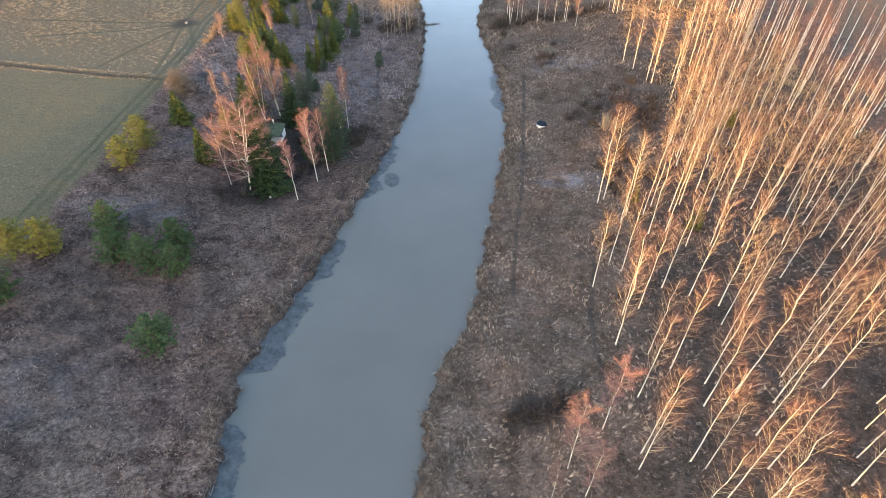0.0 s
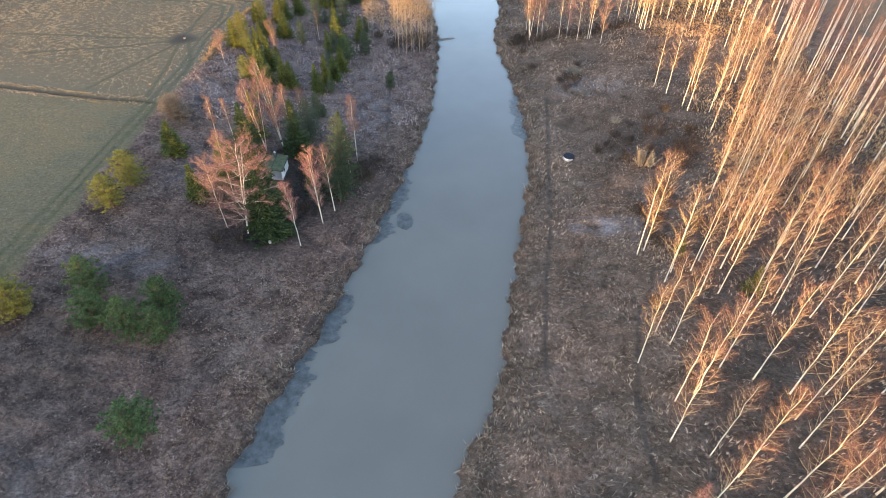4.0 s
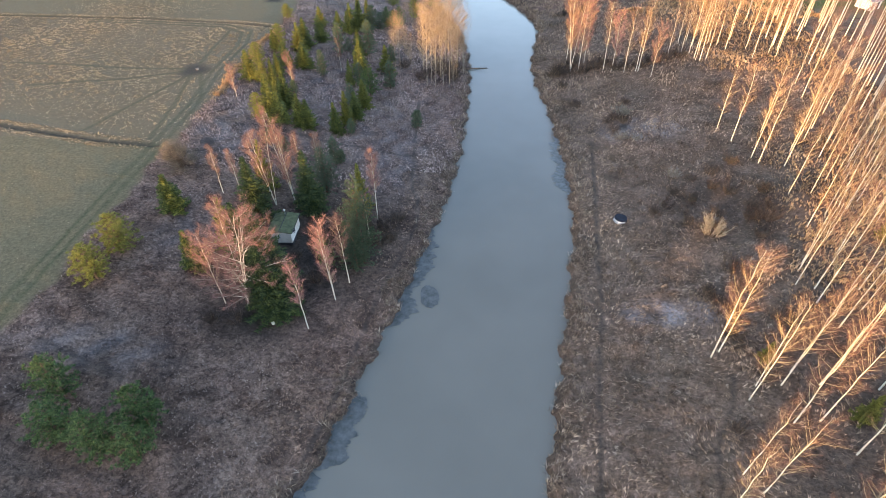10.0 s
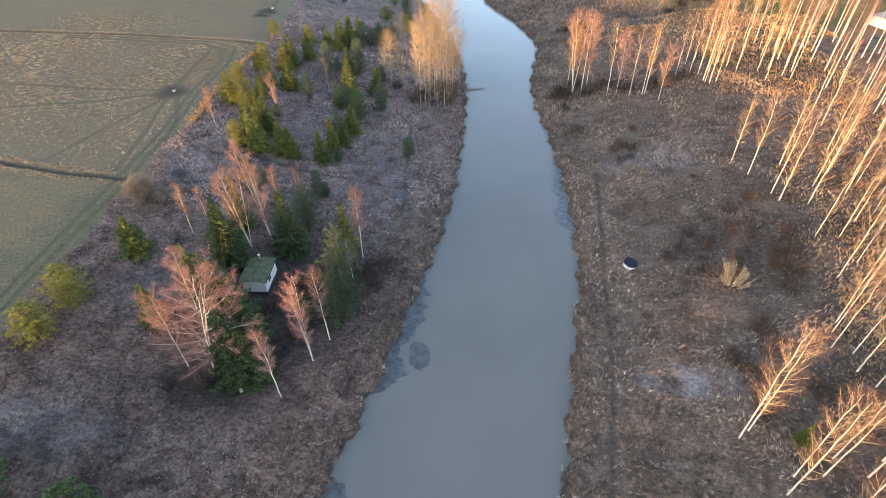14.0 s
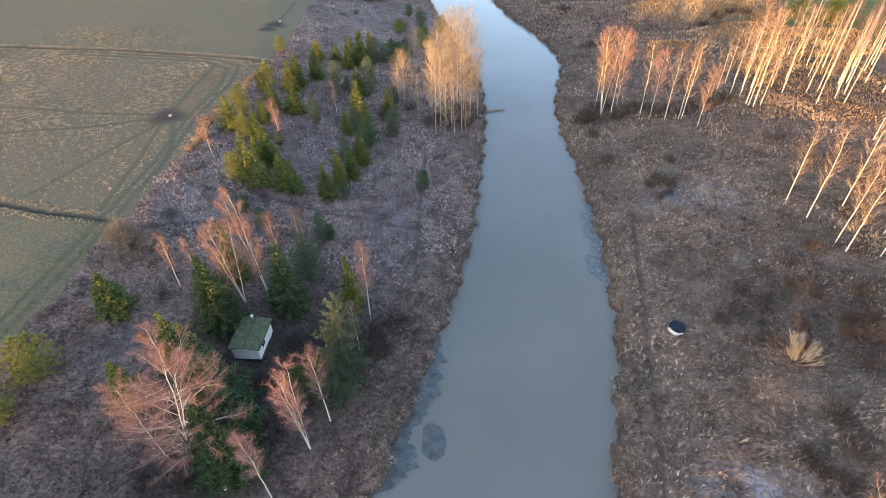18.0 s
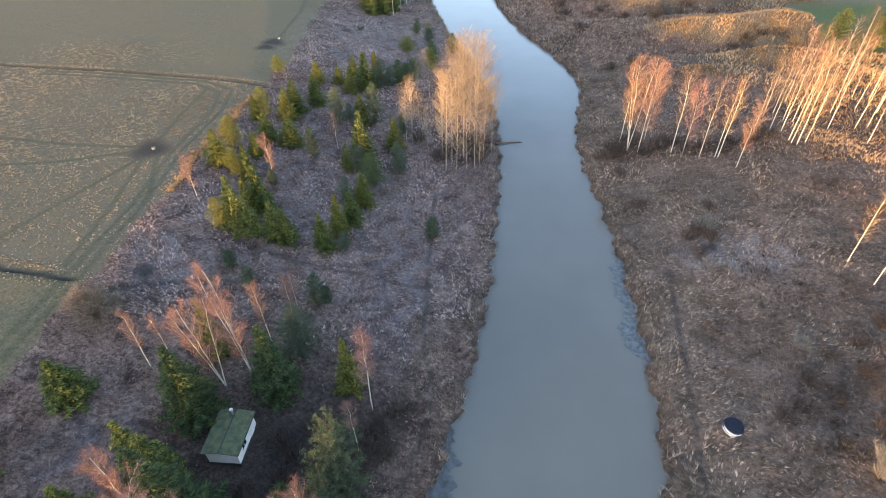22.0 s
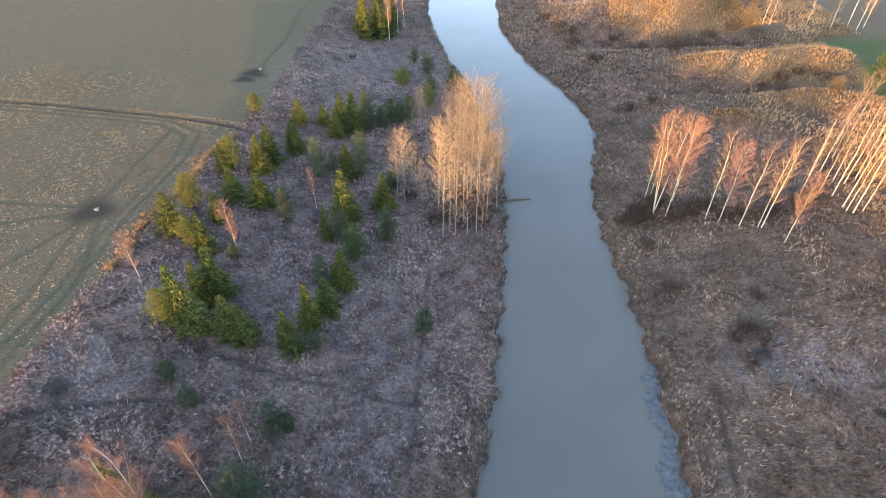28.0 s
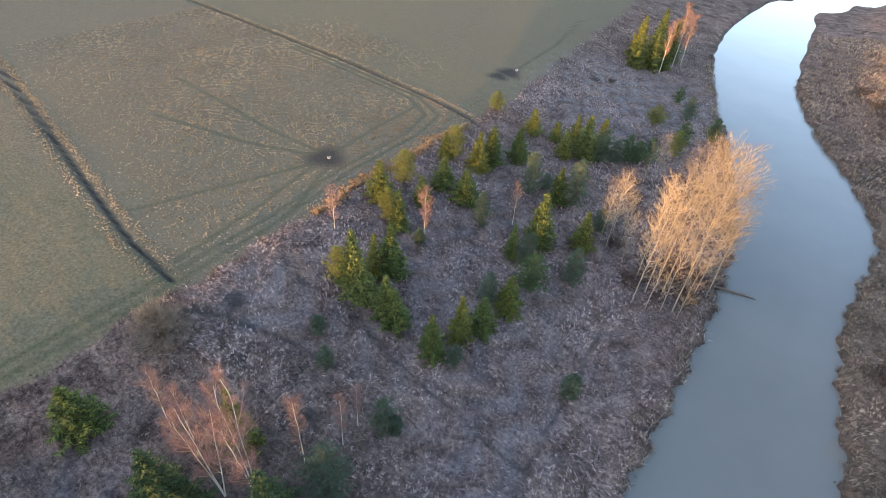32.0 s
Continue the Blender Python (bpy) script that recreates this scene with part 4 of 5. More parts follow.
# shrubs and willows
plant_all(shrub, [(12.5, 155, 2.6), (14.0, 158, 2.4), (14, 149, 1.8), (16, 140, 1.6), (38, 100, 1.7), (34, 106, 1.6), (41, 104, 1.9), (37, 93, 1.6), (22.7, 132.1, 1.8), (24.4, 130, 2), (21.2, 130.6, 1.6), (22.4, 127.4, 1.5), (28, 97, 1.5), (33, 99, 1.7), (30, 103, 1.6), (36, 104, 1.8), (24, 100.4, 1.5), (26, 101.6, 1.5), (28, 105, 1.5), (35, 110, 1.6), (39, 113, 1.8), (32, 95.5, 1.4), (37, 97.5, 1.6), (40.5, 100, 1.8), (31.5, 108.5, 1.4), (31, 86, 2.4), (27, 74, 2.2), (-28, 92, 2.0), (-27, 88, 1.8), (-17.5, 95, 2.2), (-18.6, 91.5, 2.2), (-17.0, 92.8, 2.0), (-19.6, 95.6, 2.2), (-16.6, 97.6, 1.8), (-23.2, 86.6, 2.0), (-26.4, 90.5, 2.0), (29, 79, 2.0), (27.2, 80.6, 1.8), (26.5, 82, 1.8), (31, 82.5, 2.2), (33.5, 77, 2.0), (-24, 89, 2.2), (-25, 94, 2.4), (-22, 90, 2.0), (-26, 83, 2.0), (-30, 86.5, 1.8), (-20.5, 93, 2.0), (-34, 74, 1.6), (-37, 73.5, 1.6), (8.3, 34.2, 1.8), (10.2, 34.8, 2.2), (12.2, 35.2, 2.0), (13.8, 36, 1.6), (24, 62, 1.6), (39, 97, 2.4), (26, 138, 1.8)])
plant_all(bush, [(-53.8, 102.9, 5.2)], 1.15)
plant_all(bush, [(37.6, 239.9, 4.0), (52.0, 252.0, 6.0), (57.2, 246.6, 5.0), (59.3, 198.6, 3.4)], 1.1, label="round bare orange-brown bush on the mounds")
plant_all(shrub, [(1.1, 260, 2.4), (5, 252, 2.6), (7.9, 246.7, 2.8), (9.4, 241, 2.6), (13, 226, 2.2), (18, 198.5, 2.0), (24, 201, 1.8), (49, 206.8, 1.6), (52.5, 208.2, 1.8), (56, 208.8, 1.8), (59.5, 208.4, 1.8), (63, 207.2, 1.6), (46, 241.5, 2.4), (52, 243, 2.4)], 1.3)
plant_all(tall, [(61.0, 247.2, 14), (63.0, 247.5, 14.5), (78.7, 246.4, 17), (83.3, 247.3, 17), (85.0, 245.4, 16.5), (88, 248, 17), (74, 250, 15)])
plant_all(willow, [(30.5, 94, 3.0)])
plant_all(willow, [(24.3, 133.4, 2.0), (23.2, 124.4, 1.5), (25.6, 123.6, 1.3), (29, 110, 1.4)], 1.3, label="low frosted grey-green willow in dry grass")
plant_all(shrub, [(19.5, 156.2, 2.2), (22.0, 157.5, 2.4), (15.0, 157.0, 2.4), (26.8, 156.0, 2.4), (24.6, 158.5, 2.6), (29.6, 155.6, 2.4), (17.6, 160.5, 2.6), (32.4, 155.2, 2.2), (35.0, 157.2, 2.4), (38.5, 158.4, 2.4), (41.5, 160.0, 2.4)], 1.2, label="bare grey-brown undergrowth below the birches")


# ---- unseen wood added beyond the field to keep low sun off the valley floor ----
def far_wood():
    rnd = np.random.default_rng(5)
    n = 800
    flat = Vector((SUN_FROM.x, SUN_FROM.y, 0)).normalized()
    s, r = rnd.uniform(-330, 260, n), 330 + rnd.uniform(0, 45, n)
    x, y = flat.x * r - flat.y * s, flat.y * r + flat.x * s
    h = rnd.uniform(12.4, 14.4, n)
    h += np.interp(s, [-200, -188, -174, -114, -105, -102.5, -94.5, -91.5, -84, -77, -74, -72.5, -70.5, -65, -57, -47, -39, -33, -22, -8, 2, 8], [2.5, 1.5, 0, 0, 0.3, 6.5, 6.5, 0.4, 0.6, 1.0, 1.6, 3.0, 6.0, 6.4, 6.0, 3.5, 3.4, 2.3, 2.3, 6.0, 7.6, 9.0])  # treetops shaped to set where the sunlight ends
    z = ground(x, y)
    v, f = [], []
    for i in range(n):
        for k in range(4):
            lo, hi, r = h[i] * (0.05 + 0.22 * k), h[i] * (0.42 + 0.2 * k), 3.4 * (1 - 0.2 * k)
            s = len(v)
            for q in range(7):
                a = q / 7 * 6.283 + k
                rr = r * (0.8 + 0.4 * rnd.random())
                v.append((x[i] + rr * math.cos(a), y[i] + rr * math.sin(a), z[i] + lo - 0.8 * rnd.random()))
            v.append((x[i], y[i], z[i] + min(hi, h[i])))
            f += [(s + q, s + (q + 1) % 7, s + 7) for q in range(7)]
    me = bpy.data.meshes.new("far_wood")
    me.from_pydata(v, [], f)
    return tagged(link("far_wood", me, M["spruce"]), "unseen conifer wood added to block the low sun", "wood", kind="stuff")


far_wood()


# ---- dry grass, as stuff ----
def tufts(name, xy, height, width, blades, material, label, seed, lean=0.5, comb=0.6):
    """Tufts of bent blades that join at the root; neighbours lean roughly the same way."""
    rng = np.random.default_rng(seed)
    n, k = len(xy), len(xy) * blades
    x, y = xy.T
    z = surface(x, y)
    flow = 2.2 * np.sin(x * 0.19 + 1.4 * np.sin(y * 0.11)) + 2.0 * np.sin(y * 0.16 + 0.6 * x * 0.1) + rng.normal(0, 0.35, n)
    size = np.repeat(rng.uniform(0.55, 1.3, n), blades)
    az = np.repeat(flow, blades) + rng.normal(0, 1.0, k) / comb
    tilt = np.clip(rng.normal(0.75, 0.3, k), 0.05, 1.4) * lean
    h = height * size * rng.uniform(0.65, 1.15, k)
    ox, oy = np.cos(az), np.sin(az)
    root = np.c_[x, y, z - 0.05]
    bx, by, bz = np.repeat(x, blades), np.repeat(y, blades), np.repeat(z, blades)
    out, up = np.sin(tilt) * h, np.cos(tilt) * h
    w = width * size * rng.uniform(0.7, 1.2, k)
    mid = np.c_[bx + ox * out * 0.45 - oy * w, by + oy * out * 0.45 + ox * w, bz + up * 0.62]
    mid2 = np.c_[bx + ox * out * 0.45 + oy * w, by + oy * out * 0.45 - ox * w, bz + up * 0.62]
    tip = np.c_[bx + ox * out * 1.15, by + oy * out * 1.15, bz + up * 0.92]
    v = np.r_[root, mid, mid2, tip].astype(np.float32)
    r, i = np.repeat(np.arange(n), blades), np.arange(k)
    faces = np.c_[r, n + k + i, n + 2 * k + i, n + i].astype(np.int32)
    me = bpy.data.meshes.new(name)
    me.vertices.add(len(v))
    me.vertices.foreach_set("co", v.ravel())
    me.loops.add(k * 4)
    me.loops.foreach_set("vertex_index", faces.ravel())
    me.polygons.add(k)
    me.polygons.foreach_set("loop_start", np.arange(0, k * 4, 4, dtype=np.int32))
    me.update(calc_edges=True)
    return tagged(link(name, me, material), label, "grass", kind="stuff")


def scatter(n, x0, x1, y0, y1, keep, seed):
    rng = np.random.default_rng(seed)
    x, y = rng.uniform(x0, x1, n), rng.uniform(y0, y1, n)
    return np.c_[x, y][keep(x, y, rng)]


def clumpy(x, y, rng, power=1.0):
    w = 0.5 + 0.25 * np.sin(x * 0.55 + 2 * np.sin(y * 0.23)) + 0.25 * np.sin(y * 0.61 + 1.7 * np.sin(x * 0.31))
    return rng.random(len(x)) < (0.25 + 0.75 * w) ** power


def trodden(x, y):
    d = np.minimum.reduce([near_line(x, y, p) for p in PATHS])
    return (d < 0.35) | (ditch_depth(x, y) > 0.17) | np.any([np.hypot(x - a, y - b) < r * 0.8 for a, b, r in DARK_SPOTS], axis=0)


def shady(x, y, r):
    """Bare litter under the trees round the cabin."""
    litter = np.maximum(np.exp(-(((x + 26.5) / 11) ** 2) - ((y - 90) / 13) ** 2), np.exp(-(((x + 32) / 8) ** 2) - ((y - 76) / 6) ** 2))
    return r.random(len(x)) < 1.5 * litter


def on_left(x, y, r):
    near = (bank_left(y) - x < 7.5 + 1.2 * np.sin(y * 0.3)) & (y < 112)
    return (bank_left(y) - x > 0.8) & ~near & (field_mask(x, y) < 0.4) & clumpy(x, y, r) & ~trodden(x, y) & ~shady(x, y, r)


def on_litter(x, y, r):
    d = bank_left(y) - x
    return (d > 0.8) & (d < 7.5 + 1.2 * np.sin(y * 0.3)) & (y < 112) & ~trodden(x, y) & ~shady(x, y, r)


def on_right(x, y, r):
    in_wood = (x > np.interp(y, [10, 30, 60, 75, 90, 108, 122, 126], [18, 20, 26, 31, 39, 45, 48, 66])) & (y < 128)
    return (x - bank_right(y) > 0.8) & clumpy(x, y, r) & ~trodden(x, y) & (~in_wood | (r.random(len(x)) < 0.5))


def browner(x, y, r):
    """The scrubby middle of the right bank, with an uneven rim."""
    d = np.minimum(np.hypot((x - 34) / 14, (y - 110) / 16), np.hypot((x - 44) / 12, (y - 138) / 10))
    return d + 0.12 * np.sin(x * 0.7) * np.sin(y * 0.6) + r.normal(0, 0.1, len(x)) < 1


def on_field(x, y, r):
    wheel = np.minimum.reduce([near_line(x, y, p) for p in TRACKS])
    return (field_mask(x, y) > 0.6) & clumpy(x, y, r, 1.6) & (wheel > 0.45) & ~trodden(x, y)


def on_edge(x, y, r):
    dl, dr = bank_left(y) - x, x - bank_right(y)
    return ((dl > -0.15) & (dl < 1.7 + 1.0 * np.sin(y * 0.4))) | ((dr > -0.15) & (dr < 2.4 + 1.2 * np.sin(y * 0.5)))


def on_gold(x, y, r):
    """Tussocks in loose clumps between the ditches, a strip along the ditches and one along the field's edge."""
    wheel = np.minimum.reduce([near_line(x, y, p) for p in TRACKS])
    ditch = np.minimum.reduce([near_line(x, y, p) for p in DITCHES])
    low, high = np.interp(x, [-160, -107, -60], [125, 116, 109]), np.interp(x, [-170, -88, -59], [174, 171, 168])
    inside = (y > low) & (y < high)
    beyond = np.exp(-(((x + 103) / 14) ** 2) - ((y - 181) / 7) ** 2)
    clump = 0.5 + 0.5 * np.sin(x * 1.9 + 2.3 * np.sin(y * 0.8)) * np.sin(y * 2.1 + 2.1 * np.sin(x * 0.7))
    broad = 0.55 + 0.45 * np.sin(x * 0.13 + 1.0) * np.sin(y * 0.15 + 0.4)
    odds = np.where(inside, clump ** 2 * (0.3 + broad) * np.clip((y - low) / 22, 0.06, 1), clump ** 2 * beyond)
    odds = np.maximum(odds, 0.5 * np.exp(-(((ditch - 1.3) / 0.6) ** 2)))
    odds = np.maximum(odds, 0.9 * np.exp(-(((x + 58.2 - 0.5 * np.sin(y * 0.35)) / 0.6) ** 2)) * (y > 126) * (y < 166))
    return (r.random(len(x)) < odds) & (x < -57) & (wheel > 0.5) & ~trodden(x, y)


def on_mound(x, y, r):
    # gold-tinted grass only above about 5 m, to paint the sunlit slopes
    z = ground(x, y)
    green = (x > 68 + 0.15 * (y - 205)) & (y > 200) & (y < 241)
    return (z > 5.0 + r.normal(0, 0.5, len(x))) & ~green & clumpy(x, y, r) & (near_line(x, y, GULLY) > 2.0) & ~trodden(x, y)


def on_wood_floor(x, y, r):
    edge = np.interp(y, [78, 90, 108, 122, 126, 149, 152, 190], [36, 40, 45, 48, 64, 64, 47, 52])
    return (x > edge + r.normal(0, 1.5, len(x))) & clumpy(x, y, r)


def on_verge(x, y, r):
    return (np.abs(x + 58.3 - 0.5 * np.sin(y * 0.35)) < r.normal(0, 0.7, len(x))) & ~trodden(x, y)


def on_far(x, y, r):
    green = (x > 67 + 0.15 * (y - 205)) & (y > 198) & (y < 242)
    high = (ground(x, y) > 5.5) & (x > 20)
    return ((bank_left(y) - x > 1) & (field_mask(x, y) < 0.4)) | ((x - bank_right(y) > 1) & ~green & ~high)


tufts("meadow_grass", scatter(34000, -60, -5, 22, 106, on_left, 1), 0.32, 0.022, 5, M["straw"], "short frosted dry meadow grass", 2, 1.3, 1.6)
tufts("pale_meadow_grass", scatter(60000, -60, -5, 104, 204, on_left, 31), 0.5, 0.026, 5, M["straw_far"], "pale frosted dry meadow grass round the grove", 32, 1.3, 1.6)
tufts("right_bank_grass", scatter(118000, -3, 62, 20, 200, lambda x, y, r: on_right(x, y, r) & ~browner(x, y, r), 3), 0.58, 0.025, 5, M["straw_r"], "long bent dry meadow grass", 4, 1.5, 3.0)
tufts("brown_bank_grass", scatter(118000, -3, 62, 20, 200, lambda x, y, r: on_right(x, y, r) & browner(x, y, r), 33), 0.58, 0.026, 5, M["straw_b"], "brown matted grass between the low shrubs", 34, 1.5, 3.0)
tufts("reed_litter", scatter(44000, -34, -8, 22, 112, on_litter, 13), 0.28, 0.022, 5, M["litter"], "flattened brown reed litter along the bank", 14, 1.6, 0.7)
tufts("far_grass", scatter(34000, -15, 100, 200, 325, on_far, 5), 0.8, 0.06, 4, M["straw_hill"], "dry grass on the far banks", 6, 1.0)
tufts("far_meadow_grass", scatter(20000, -85, -14, 196, 300, on_far, 15), 0.4, 0.06, 4, M["pale"], "short pale dry grass on the far left bank", 16, 1.0)
tufts("bank_reeds", scatter(110000, -45, 16, 22, 270, on_edge, 7), 0.8, 0.024, 5, M["reed"], "pale broken reeds along the water's edge", 8, 0.9)
tufts("field_tussocks", scatter(9000, -150, -57, 40, 225, on_field, 9), 0.14, 0.07, 5, M["tussock"], "low tussocks of grazed field grass", 10, 1.0)
tufts("golden_tussocks", scatter(210000, -150, -56, 106, 196, on_gold, 21), 0.15, 0.055, 5, M["field_straw"], "dry tussocks in the field, coloured golden for low sun", 22, 1.0)
tufts("verge_grass", scatter(7000, -60.5, -56.5, 128, 166, on_verge, 25), 0.5, 0.07, 6, M["golden"], "tall grass along the field edge, coloured golden as if sunlit", 26, 0.6)
tufts("wood_grass", scatter(42000, 34, 76, 78, 186, on_wood_floor, 27), 0.55, 0.04, 5, M["golden"], "long grass between the birches, coloured golden as if sunlit", 28, 0.7, 1.5)
tufts("mound_grass", scatter(66000, 20, 84, 182, 312, on_mound, 23), 0.7, 0.06, 5, M["golden"], "long grass on the mounds, coloured golden as if sunlit", 24, 0.55, 1.5)


# ---- ice along the banks ----
def ice_sheet(side, widths, seed, grey=True):
    """A sheet frozen to the bank, with its width at some places along it and a ragged outer edge."""
    rnd = random.Random(seed)
    bm = bmesh.new()
    ys, ws = zip(*widths)
    steps = int((ys[-1] - ys[0]) / 0.16)
    outer, inner = [], []
    for k in range(steps + 1):
        y = ys[0] + (ys[-1] - ys[0]) * k / steps
        w = float(np.interp(y, ys, ws))
        w += min(w, 1.0) * (0.5 * noise.noise((y * 0.9, seed, 0)) + 0.4 * noise.noise((y * 2.6, seed, 3)) + 0.25 * rnd.uniform(-1, 1))
        edge = float(bank_left(y) if side < 0 else bank_right(y))
        inner.append(bm.verts.new((edge + side * 0.4, y, 0.02)))
        outer.append(bm.verts.new((edge - side * max(0.05, w), y + rnd.uniform(-0.06, 0.06), 0.02)))
    for a in range(steps):
        bm.faces.new((inner[a], inner[a + 1], outer[a + 1], outer[a]))
    bmesh.ops.recalc_face_normals(bm, faces=bm.faces)
    res = bmesh.ops.extrude_face_region(bm, geom=bm.faces[:])
    bmesh.ops.translate(bm, verts=[g for g in res["geom"] if isinstance(g, bmesh.types.BMVert)], vec=(0, 0, 0.03))
    me = bpy.data.meshes.new("ice_sheet")
    bm.to_mesh(me)
    bm.free()
    tagged(link("ice_sheet", me, M["ice" if grey else "ice_pale"]), "thin grey broken ice along the bank", "ice", "ice along the banks")


def ice_floe(x, y, rx, ry, turn, seed):
    """A loose floe with a ragged rim."""
    bm = bmesh.new()
    ring = []
    for k in range(40):
        a = k / 40 * 2 * math.pi
        r = 1 + 0.22 * noise.noise((math.cos(a) * 1.5, math.sin(a) * 1.5, seed)) + 0.14 * noise.noise((math.cos(a) * 5, math.sin(a) * 5, seed))
        ring.append(bm.verts.new((rx * r * math.cos(a), ry * r * math.sin(a), 0)))
    bm.faces.new(ring)
    res = bmesh.ops.extrude_face_region(bm, geom=bm.faces[:])
    bmesh.ops.translate(bm, verts=[g for g in res["geom"] if isinstance(g, bmesh.types.BMVert)], vec=(0, 0, 0.035))
    bmesh.ops.recalc_face_normals(bm, faces=bm.faces)
    me = bpy.data.meshes.new("ice_floe")
    bm.to_mesh(me)
    bm.free()
    ob = tagged(link("ice_floe", me, M["ice"]), "loose grey ice floe on still water", "ice", "loose ice floes")
    ob.matrix_basis = pose(x, y, 0.012, 0, 0, turn)


ice_sheet(-1, [(22, 2.0), (26, 2.4), (29, 1.7), (32.6, 2.5), (33.8, 1.4), (34.2, 0.1)], 1)
ice_sheet(-1, [(40.6, 0.2), (41.3, 3.4), (43, 3.3), (45.2, 2.6), (48, 3.2), (50, 2.2), (52, 2.5), (54, 1.2), (55.6, 1.0), (56.2, 0.2)], 2)
ice_sheet(-1, [(56.4, 0.6), (57.9, 2.5), (59.5, 2.2), (61.5, 2.5), (64.4, 1.8), (65.7, 0.1)], 3)
ice_sheet(-1, [(76.0, 0.1), (77, 1.2), (78.8, 2.1), (80.8, 2.1), (82.2, 1.0), (84.4, 1.3), (86.2, 1.5), (88.2, 2.6), (89.5, 2.2), (91.5, 1.2), (94.5, 0.8), (97, 0.1)], 4)
ice_floe(-9.9, 82.0, 1.35, 2.1, 12, 5)
ice_floe(-12.0, 81.0, 0.35, 0.5, 40, 6)
ice_floe(-15.8, 64.9, 0.4, 0.7, 20, 7)
ice_sheet(1, [(107.6, 0.1), (108.8, 1.6), (111.3, 2.6), (113.7, 2.2), (116.3, 1.5), (119.3, 1.9), (121.5, 1.3), (124.4, 1.8), (126.5, 0.9), (127.9, 0.1)], 8, False)


# ---- cabin ----
def box(sx, sy, sz, at=(0, 0, 0), bevel=0.0):
    bm = bmesh.new()
    bmesh.ops.create_cube(bm, size=1)
    bmesh.ops.scale(bm, vec=(sx, sy, sz), verts=bm.verts)
    if bevel:
        bmesh.ops.bevel(bm, geom=bm.edges[:], offset=bevel, segments=2, affect="EDGES")
    bmesh.ops.translate(bm, vec=at, verts=bm.verts)
    return bm


def cabin():
    g = float(surface(-32.7, 91.1)) - 0.25
    root = base("cabin", pose(-32.7, 91.1, g, 0, 0, 2.5), "small white cabin with mossy green roof among spruces", "cabin")
    w, l, h = 3.2, 4.4, 1.95
    part("foundation", box(w + 0.06, l + 0.06, 0.5, (0, 0, 0.1)), M["felt"], root)
    for name, bm in (("wall", box(w, 0.12, h, (0, -l / 2 + 0.06, 0.3 + h / 2))), ("wall", box(w, 0.12, h, (0, l / 2 - 0.06, 0.3 + h / 2))), ("wall", box(0.12, l - 0.25, h, (w / 2 - 0.06, 0, 0.3 + h / 2))), ("wall", box(0.12, l - 0.25, h, (-w / 2 + 0.06, 0, 0.3 + h / 2)))):
        part(name, bm, M["white"], root)
    top = 0.3 + h
    for sg in (-1, 1):
        bm = box(w / 2 + 0.32, l + 0.5, 0.09)
        bmesh.ops.rotate(bm, cent=(0, 0, 0), matrix=Matrix.Rotation(sg * radians(9), 3, "Y"), verts=bm.verts)
        bmesh.ops.translate(bm, vec=(sg * (w / 4 + 0.13), 0, top + 0.16), verts=bm.verts)
        roof = part("roof", bm, M["moss"], root, "mossy felt roof slope")
        for k in range(4):
            bm = box(w / 2 + 0.28, 0.05, 0.03)
            bmesh.ops.rotate(bm, cent=(0, 0, 0), matrix=Matrix.Rotation(sg * radians(9), 3, "Y"), verts=bm.verts)
            bmesh.ops.translate(bm, vec=(sg * (w / 4 + 0.13), -l / 2 + 0.5 + k * 1.12, top + 0.215), verts=bm.verts)
            part("felt_seam", bm, M["moss"], roof)
        part("fascia", box(0.05, l + 0.5, 0.14, (sg * (w / 2 + 0.29), 0, top + 0.0)), M["felt"], root)
    part("ridge_cap", box(0.13, l + 0.52, 0.05, (0, 0, top + 0.34), 0.02), M["felt"], root)
    for y in (-l / 2 + 0.06, l / 2 - 0.06):
        bm = bmesh.new()
        vs = [bm.verts.new((x, y + dy, z)) for dy in (-0.06, 0.06) for x, z in ((-w / 2, top), (w / 2, top), (0, top + 0.26))]
        bm.faces.new(vs[:3][::-1])
        bm.faces.new(vs[3:])
        for a in range(3):
            bm.faces.new((vs[a], vs[(a + 1) % 3], vs[(a + 1) % 3 + 3], vs[a + 3]))
        part("gable", bm, M["white"], root)
    door = part("door", box(0.05, 0.85, 1.8, (w / 2 + 0.03, 1.2, 1.22)), M["white"], root)
    part("door_handle", box(0.06, 0.12, 0.03, (w / 2 + 0.09, 0.9, 1.2), 0.008), M["metal"], door, "metal handle")
    win = part("window", box(0.05, 0.9, 0.7, (w / 2 + 0.03, -0.7, 1.45)), M["glass"], root, "dark window pane")
    for dy, dz, sy, sz in ((0, 0.37, 1.0, 0.07), (0, -0.37, 1.0, 0.07), (0.47, 0, 0.07, 0.7), (-0.47, 0, 0.07, 0.7), (0, 0, 0.04, 0.7)):
        part("window_frame", box(0.06, sy, sz, (w / 2 + 0.045, -0.7 + dy, 1.45 + dz)), M["white"], win)
    bm = bmesh.new()
    bmesh.ops.create_cone(bm, cap_ends=True, segments=16, radius1=0.11, radius2=0.11, depth=0.9, matrix=Matrix.Translation((-0.15, l / 2 - 0.35, top + 0.6)))
    pipe = part("flue", bm, M["metal"], root, "metal flue pipe")
    bm = bmesh.new()
    bmesh.ops.create_uvsphere(bm, u_segments=16, v_segments=8, radius=0.19, matrix=Matrix.Translation((-0.15, l / 2 - 0.35, top + 1.1)))
    part("cowl", bm, M["white"], pipe, "white rounded cowl")


cabin()


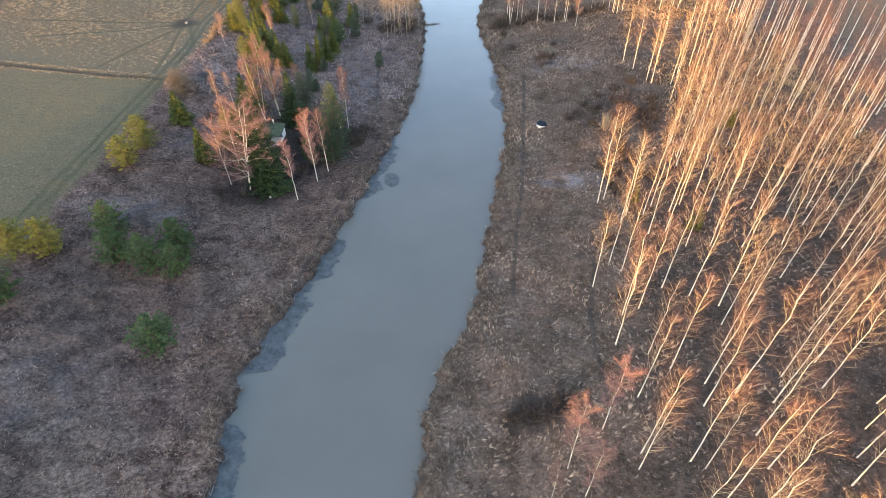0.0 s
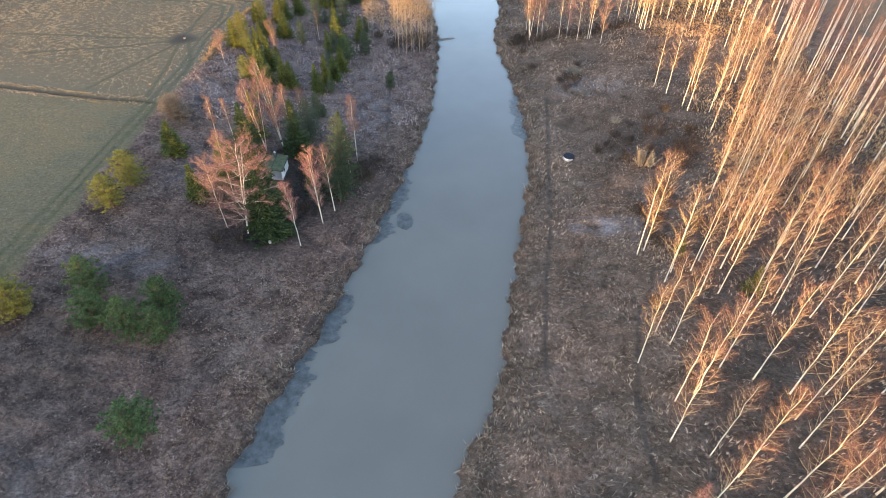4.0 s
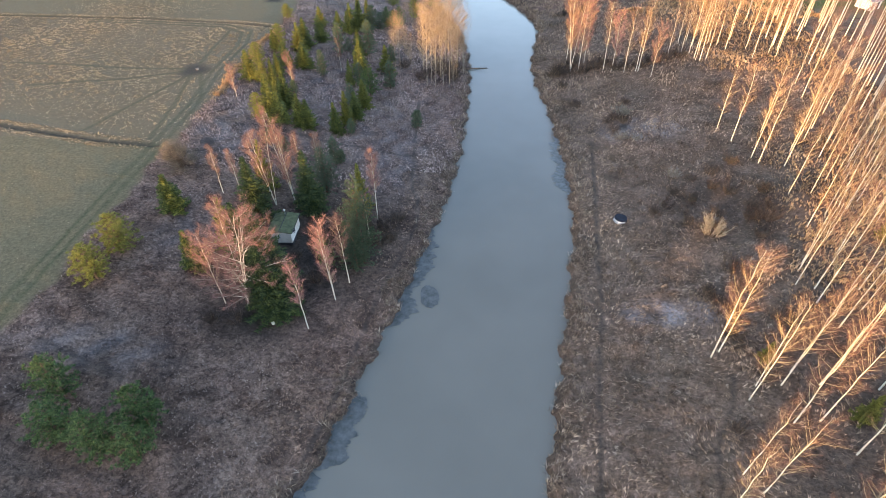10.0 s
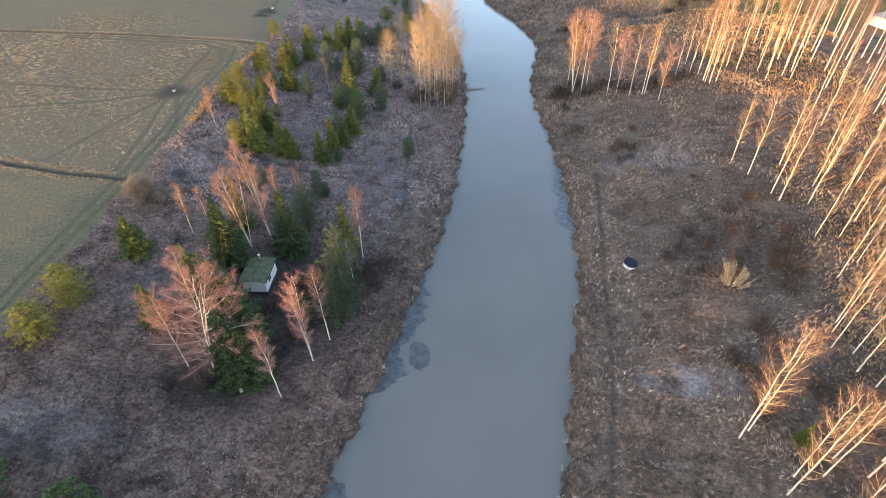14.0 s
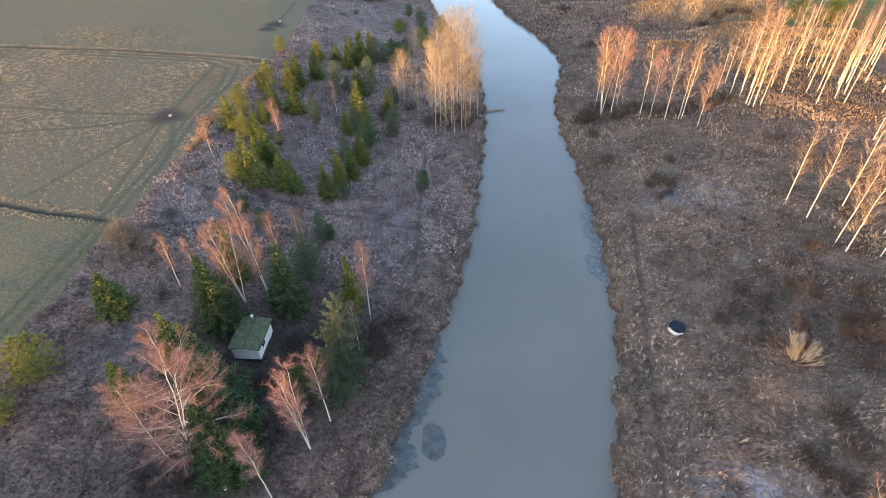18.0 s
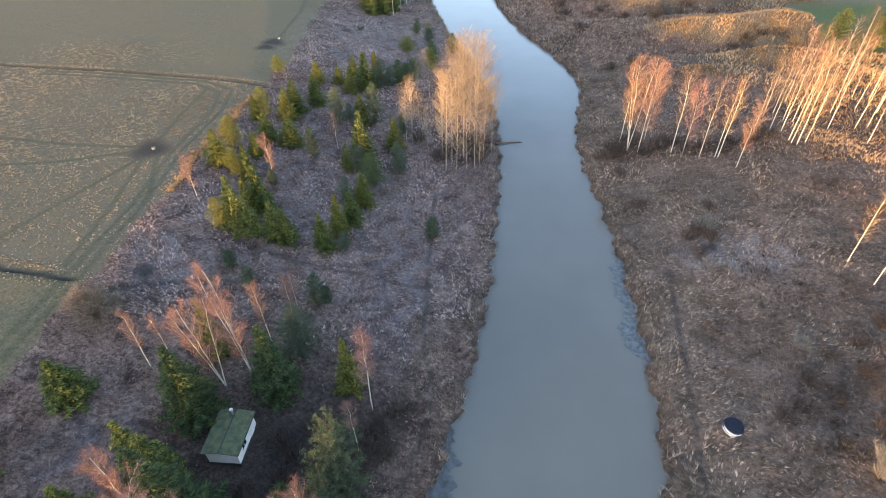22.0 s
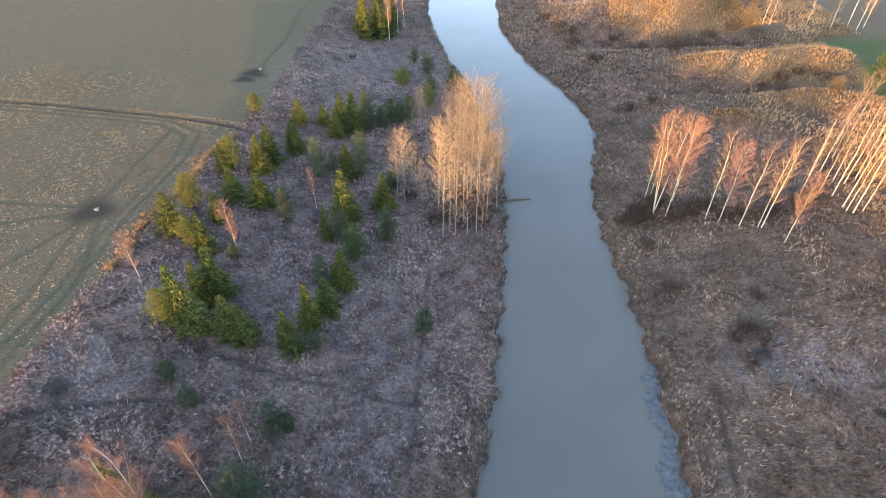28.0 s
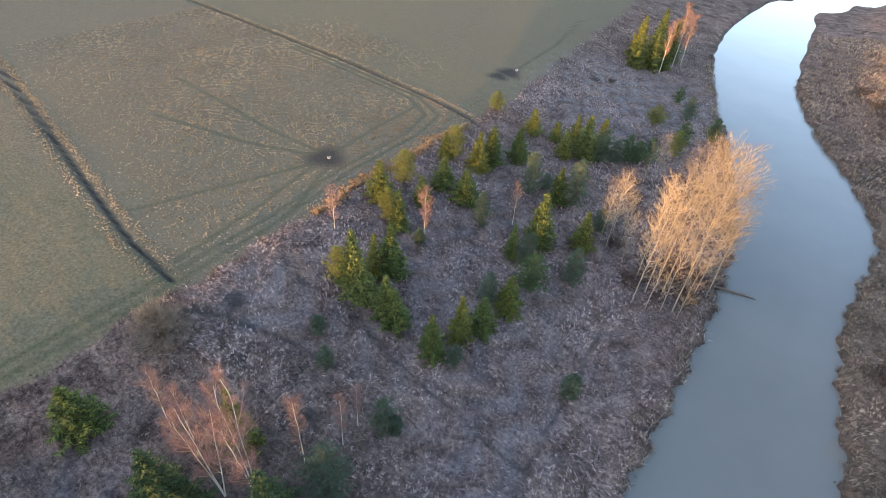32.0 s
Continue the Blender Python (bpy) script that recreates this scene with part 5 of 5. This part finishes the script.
# ---- round covered tub on the right bank ----
def tub():
    root = base("tub", pose(18.6, 98.8, float(surface(18.6, 98.8)), 3, 4, 20), "round white tub with dark blue cover in grass", "tub")
    bm = bmesh.new()
    bmesh.ops.create_cone(bm, cap_ends=True, segments=36, radius1=0.95, radius2=1.0, depth=0.52, matrix=Matrix.Translation((0, 0, 0.22)))
    bmesh.ops.bevel(bm, geom=[e for e in bm.edges if len(e.link_faces) == 2 and abs(e.calc_face_angle(0)) > 1], offset=0.04, segments=2, affect="EDGES")
    part("wall", bm, M["white"], root)
    bm = bmesh.new()
    bmesh.ops.create_cone(bm, cap_ends=True, segments=36, radius1=1.07, radius2=0.92, depth=0.46, matrix=Matrix.Translation((0.06, 0.05, 0.46)))
    for v in bm.verts:
        v.co.z += 0.03 * math.sin(5 * math.atan2(v.co.y, v.co.x))
    part("cover", bm, M["tarp"], root, "dark blue sagging cover")
    bm = bmesh.new()
    bmesh.ops.create_cone(bm, cap_ends=True, segments=36, radius1=1.05, radius2=1.05, depth=0.05, matrix=Matrix.Translation((0, 0, 0.1)))
    part("hoop", bm, M["metal"], root)


tub()


# ---- fallen log, and the pale feeder in the trodden spot ----
def log():
    rnd = random.Random(3)
    root = base("fallen_log", pose(-8.4, 160.4, 0, 0, 0, 0), "grey fallen tree lying out into the water", "fallen tree")
    s = Soup()
    s.tube([Vector((-0.6, -0.4, 0.5)), Vector((1.4, 0.4, 0.22)), Vector((3.4, 1.0, 0.12)), Vector((5.2, 1.3, 0.02))], [0.18, 0.15, 0.1, 0.05], 8)
    link("trunk", s.mesh("trunk", M["brown"], True), None, root)
    for k in range(7):
        t = Soup()
        p = Vector((1.0 + k * 0.6, 0.3 + k * 0.16, 0.25))
        a = rnd.uniform(0, 6.28)
        t.tube([p, p + way(a, 0.5) * rnd.uniform(0.5, 1.1)], [0.05, 0.015], 4)
        link("branch", t.mesh("branch", M["brown"], True), None, root)


log()


def bucket():
    root = base("bucket", pose(-29.4, 74.4, float(surface(-29.4, 74.4)), 0, 0, 0), "small white bucket on dark ground under birches", "bucket")
    bm = bmesh.new()
    bmesh.ops.create_cone(bm, cap_ends=True, segments=20, radius1=0.17, radius2=0.22, depth=0.42, matrix=Matrix.Translation((0, 0, 0.19)))
    lid = max(bm.faces, key=lambda f: f.calc_center_median().z)
    bmesh.ops.inset_region(bm, faces=[lid], thickness=0.02)
    bmesh.ops.translate(bm, vec=(0, 0, -0.3), verts=lid.verts)
    part("body", bm, M["white"], root)
    s = Soup()
    s.tube([Vector((math.cos(a) * 0.22, 0.02, 0.38 + math.sin(a) * 0.16)) for a in np.linspace(0, math.pi, 9)], [0.008] * 9, 5)
    link("handle", s.mesh("handle", M["metal"], True), None, root, "thin metal handle")


bucket()


def feeder(x, y, size):
    root = base("feeding_trough", pose(x, y, float(surface(x, y)), 0, 0, 30), "pale oval feeding trough on trodden ground", "trough", "troughs in the field")
    bm = bmesh.new()
    bmesh.ops.create_cone(bm, cap_ends=True, segments=24, radius1=0.5 * size, radius2=0.6 * size, depth=0.4, matrix=Matrix.Translation((0, 0, 0.18)))
    bmesh.ops.scale(bm, vec=(1.6, 0.8, 1), verts=bm.verts)
    topf = max(bm.faces, key=lambda f: f.calc_center_median().z)
    bmesh.ops.inset_region(bm, faces=[topf], thickness=0.07)
    bmesh.ops.translate(bm, vec=(0, 0, -0.3), verts=topf.verts)
    part("basin", bm, M["zinc"], root)
    part("rim", box(0.2, 0.2, 0.05, (0.75 * size, 0, 0.4), 0.01), M["metal"], root, "metal bracket")


def shed(x, y, turn):
    root = base("shed", pose(x, y, float(surface(x, y)) - 0.1, 0, 0, turn), "small white shed with pale roof beyond the wood", "shed")
    w, l, h = 3.4, 4.4, 2.2
    for name, bm in (("wall", box(w, 0.1, h, (0, -l / 2 + 0.05, h / 2))), ("wall", box(w, 0.1, h, (0, l / 2 - 0.05, h / 2))), ("wall", box(0.1, l - 0.21, h, (w / 2 - 0.05, 0, h / 2))), ("wall", box(0.1, l - 0.21, h, (0.05 - w / 2, 0, h / 2)))):
        part(name, bm, M["white"], root)
    bm = box(w + 0.4, l + 0.4, 0.1)
    bmesh.ops.rotate(bm, cent=(0, 0, 0), matrix=Matrix.Rotation(radians(5), 3, "X"), verts=bm.verts)
    bmesh.ops.translate(bm, vec=(0, 0, h + 0.22), verts=bm.verts)
    part("roof", bm, M["zinc"], root, "pale grey lean-to roof")
    door = part("door", box(0.9, 0.05, 1.9, (0.6, -l / 2 - 0.03, 1.0)), M["felt"], root, "dark plank door")
    part("door_handle", box(0.03, 0.05, 0.12, (0.25, -l / 2 - 0.08, 1.0), 0.008), M["metal"], door)


shed(97.5, 189.5, 25)
feeder(-67.0, 139.6, 0.34)
feeder(-65.6, 197.0, 0.34)
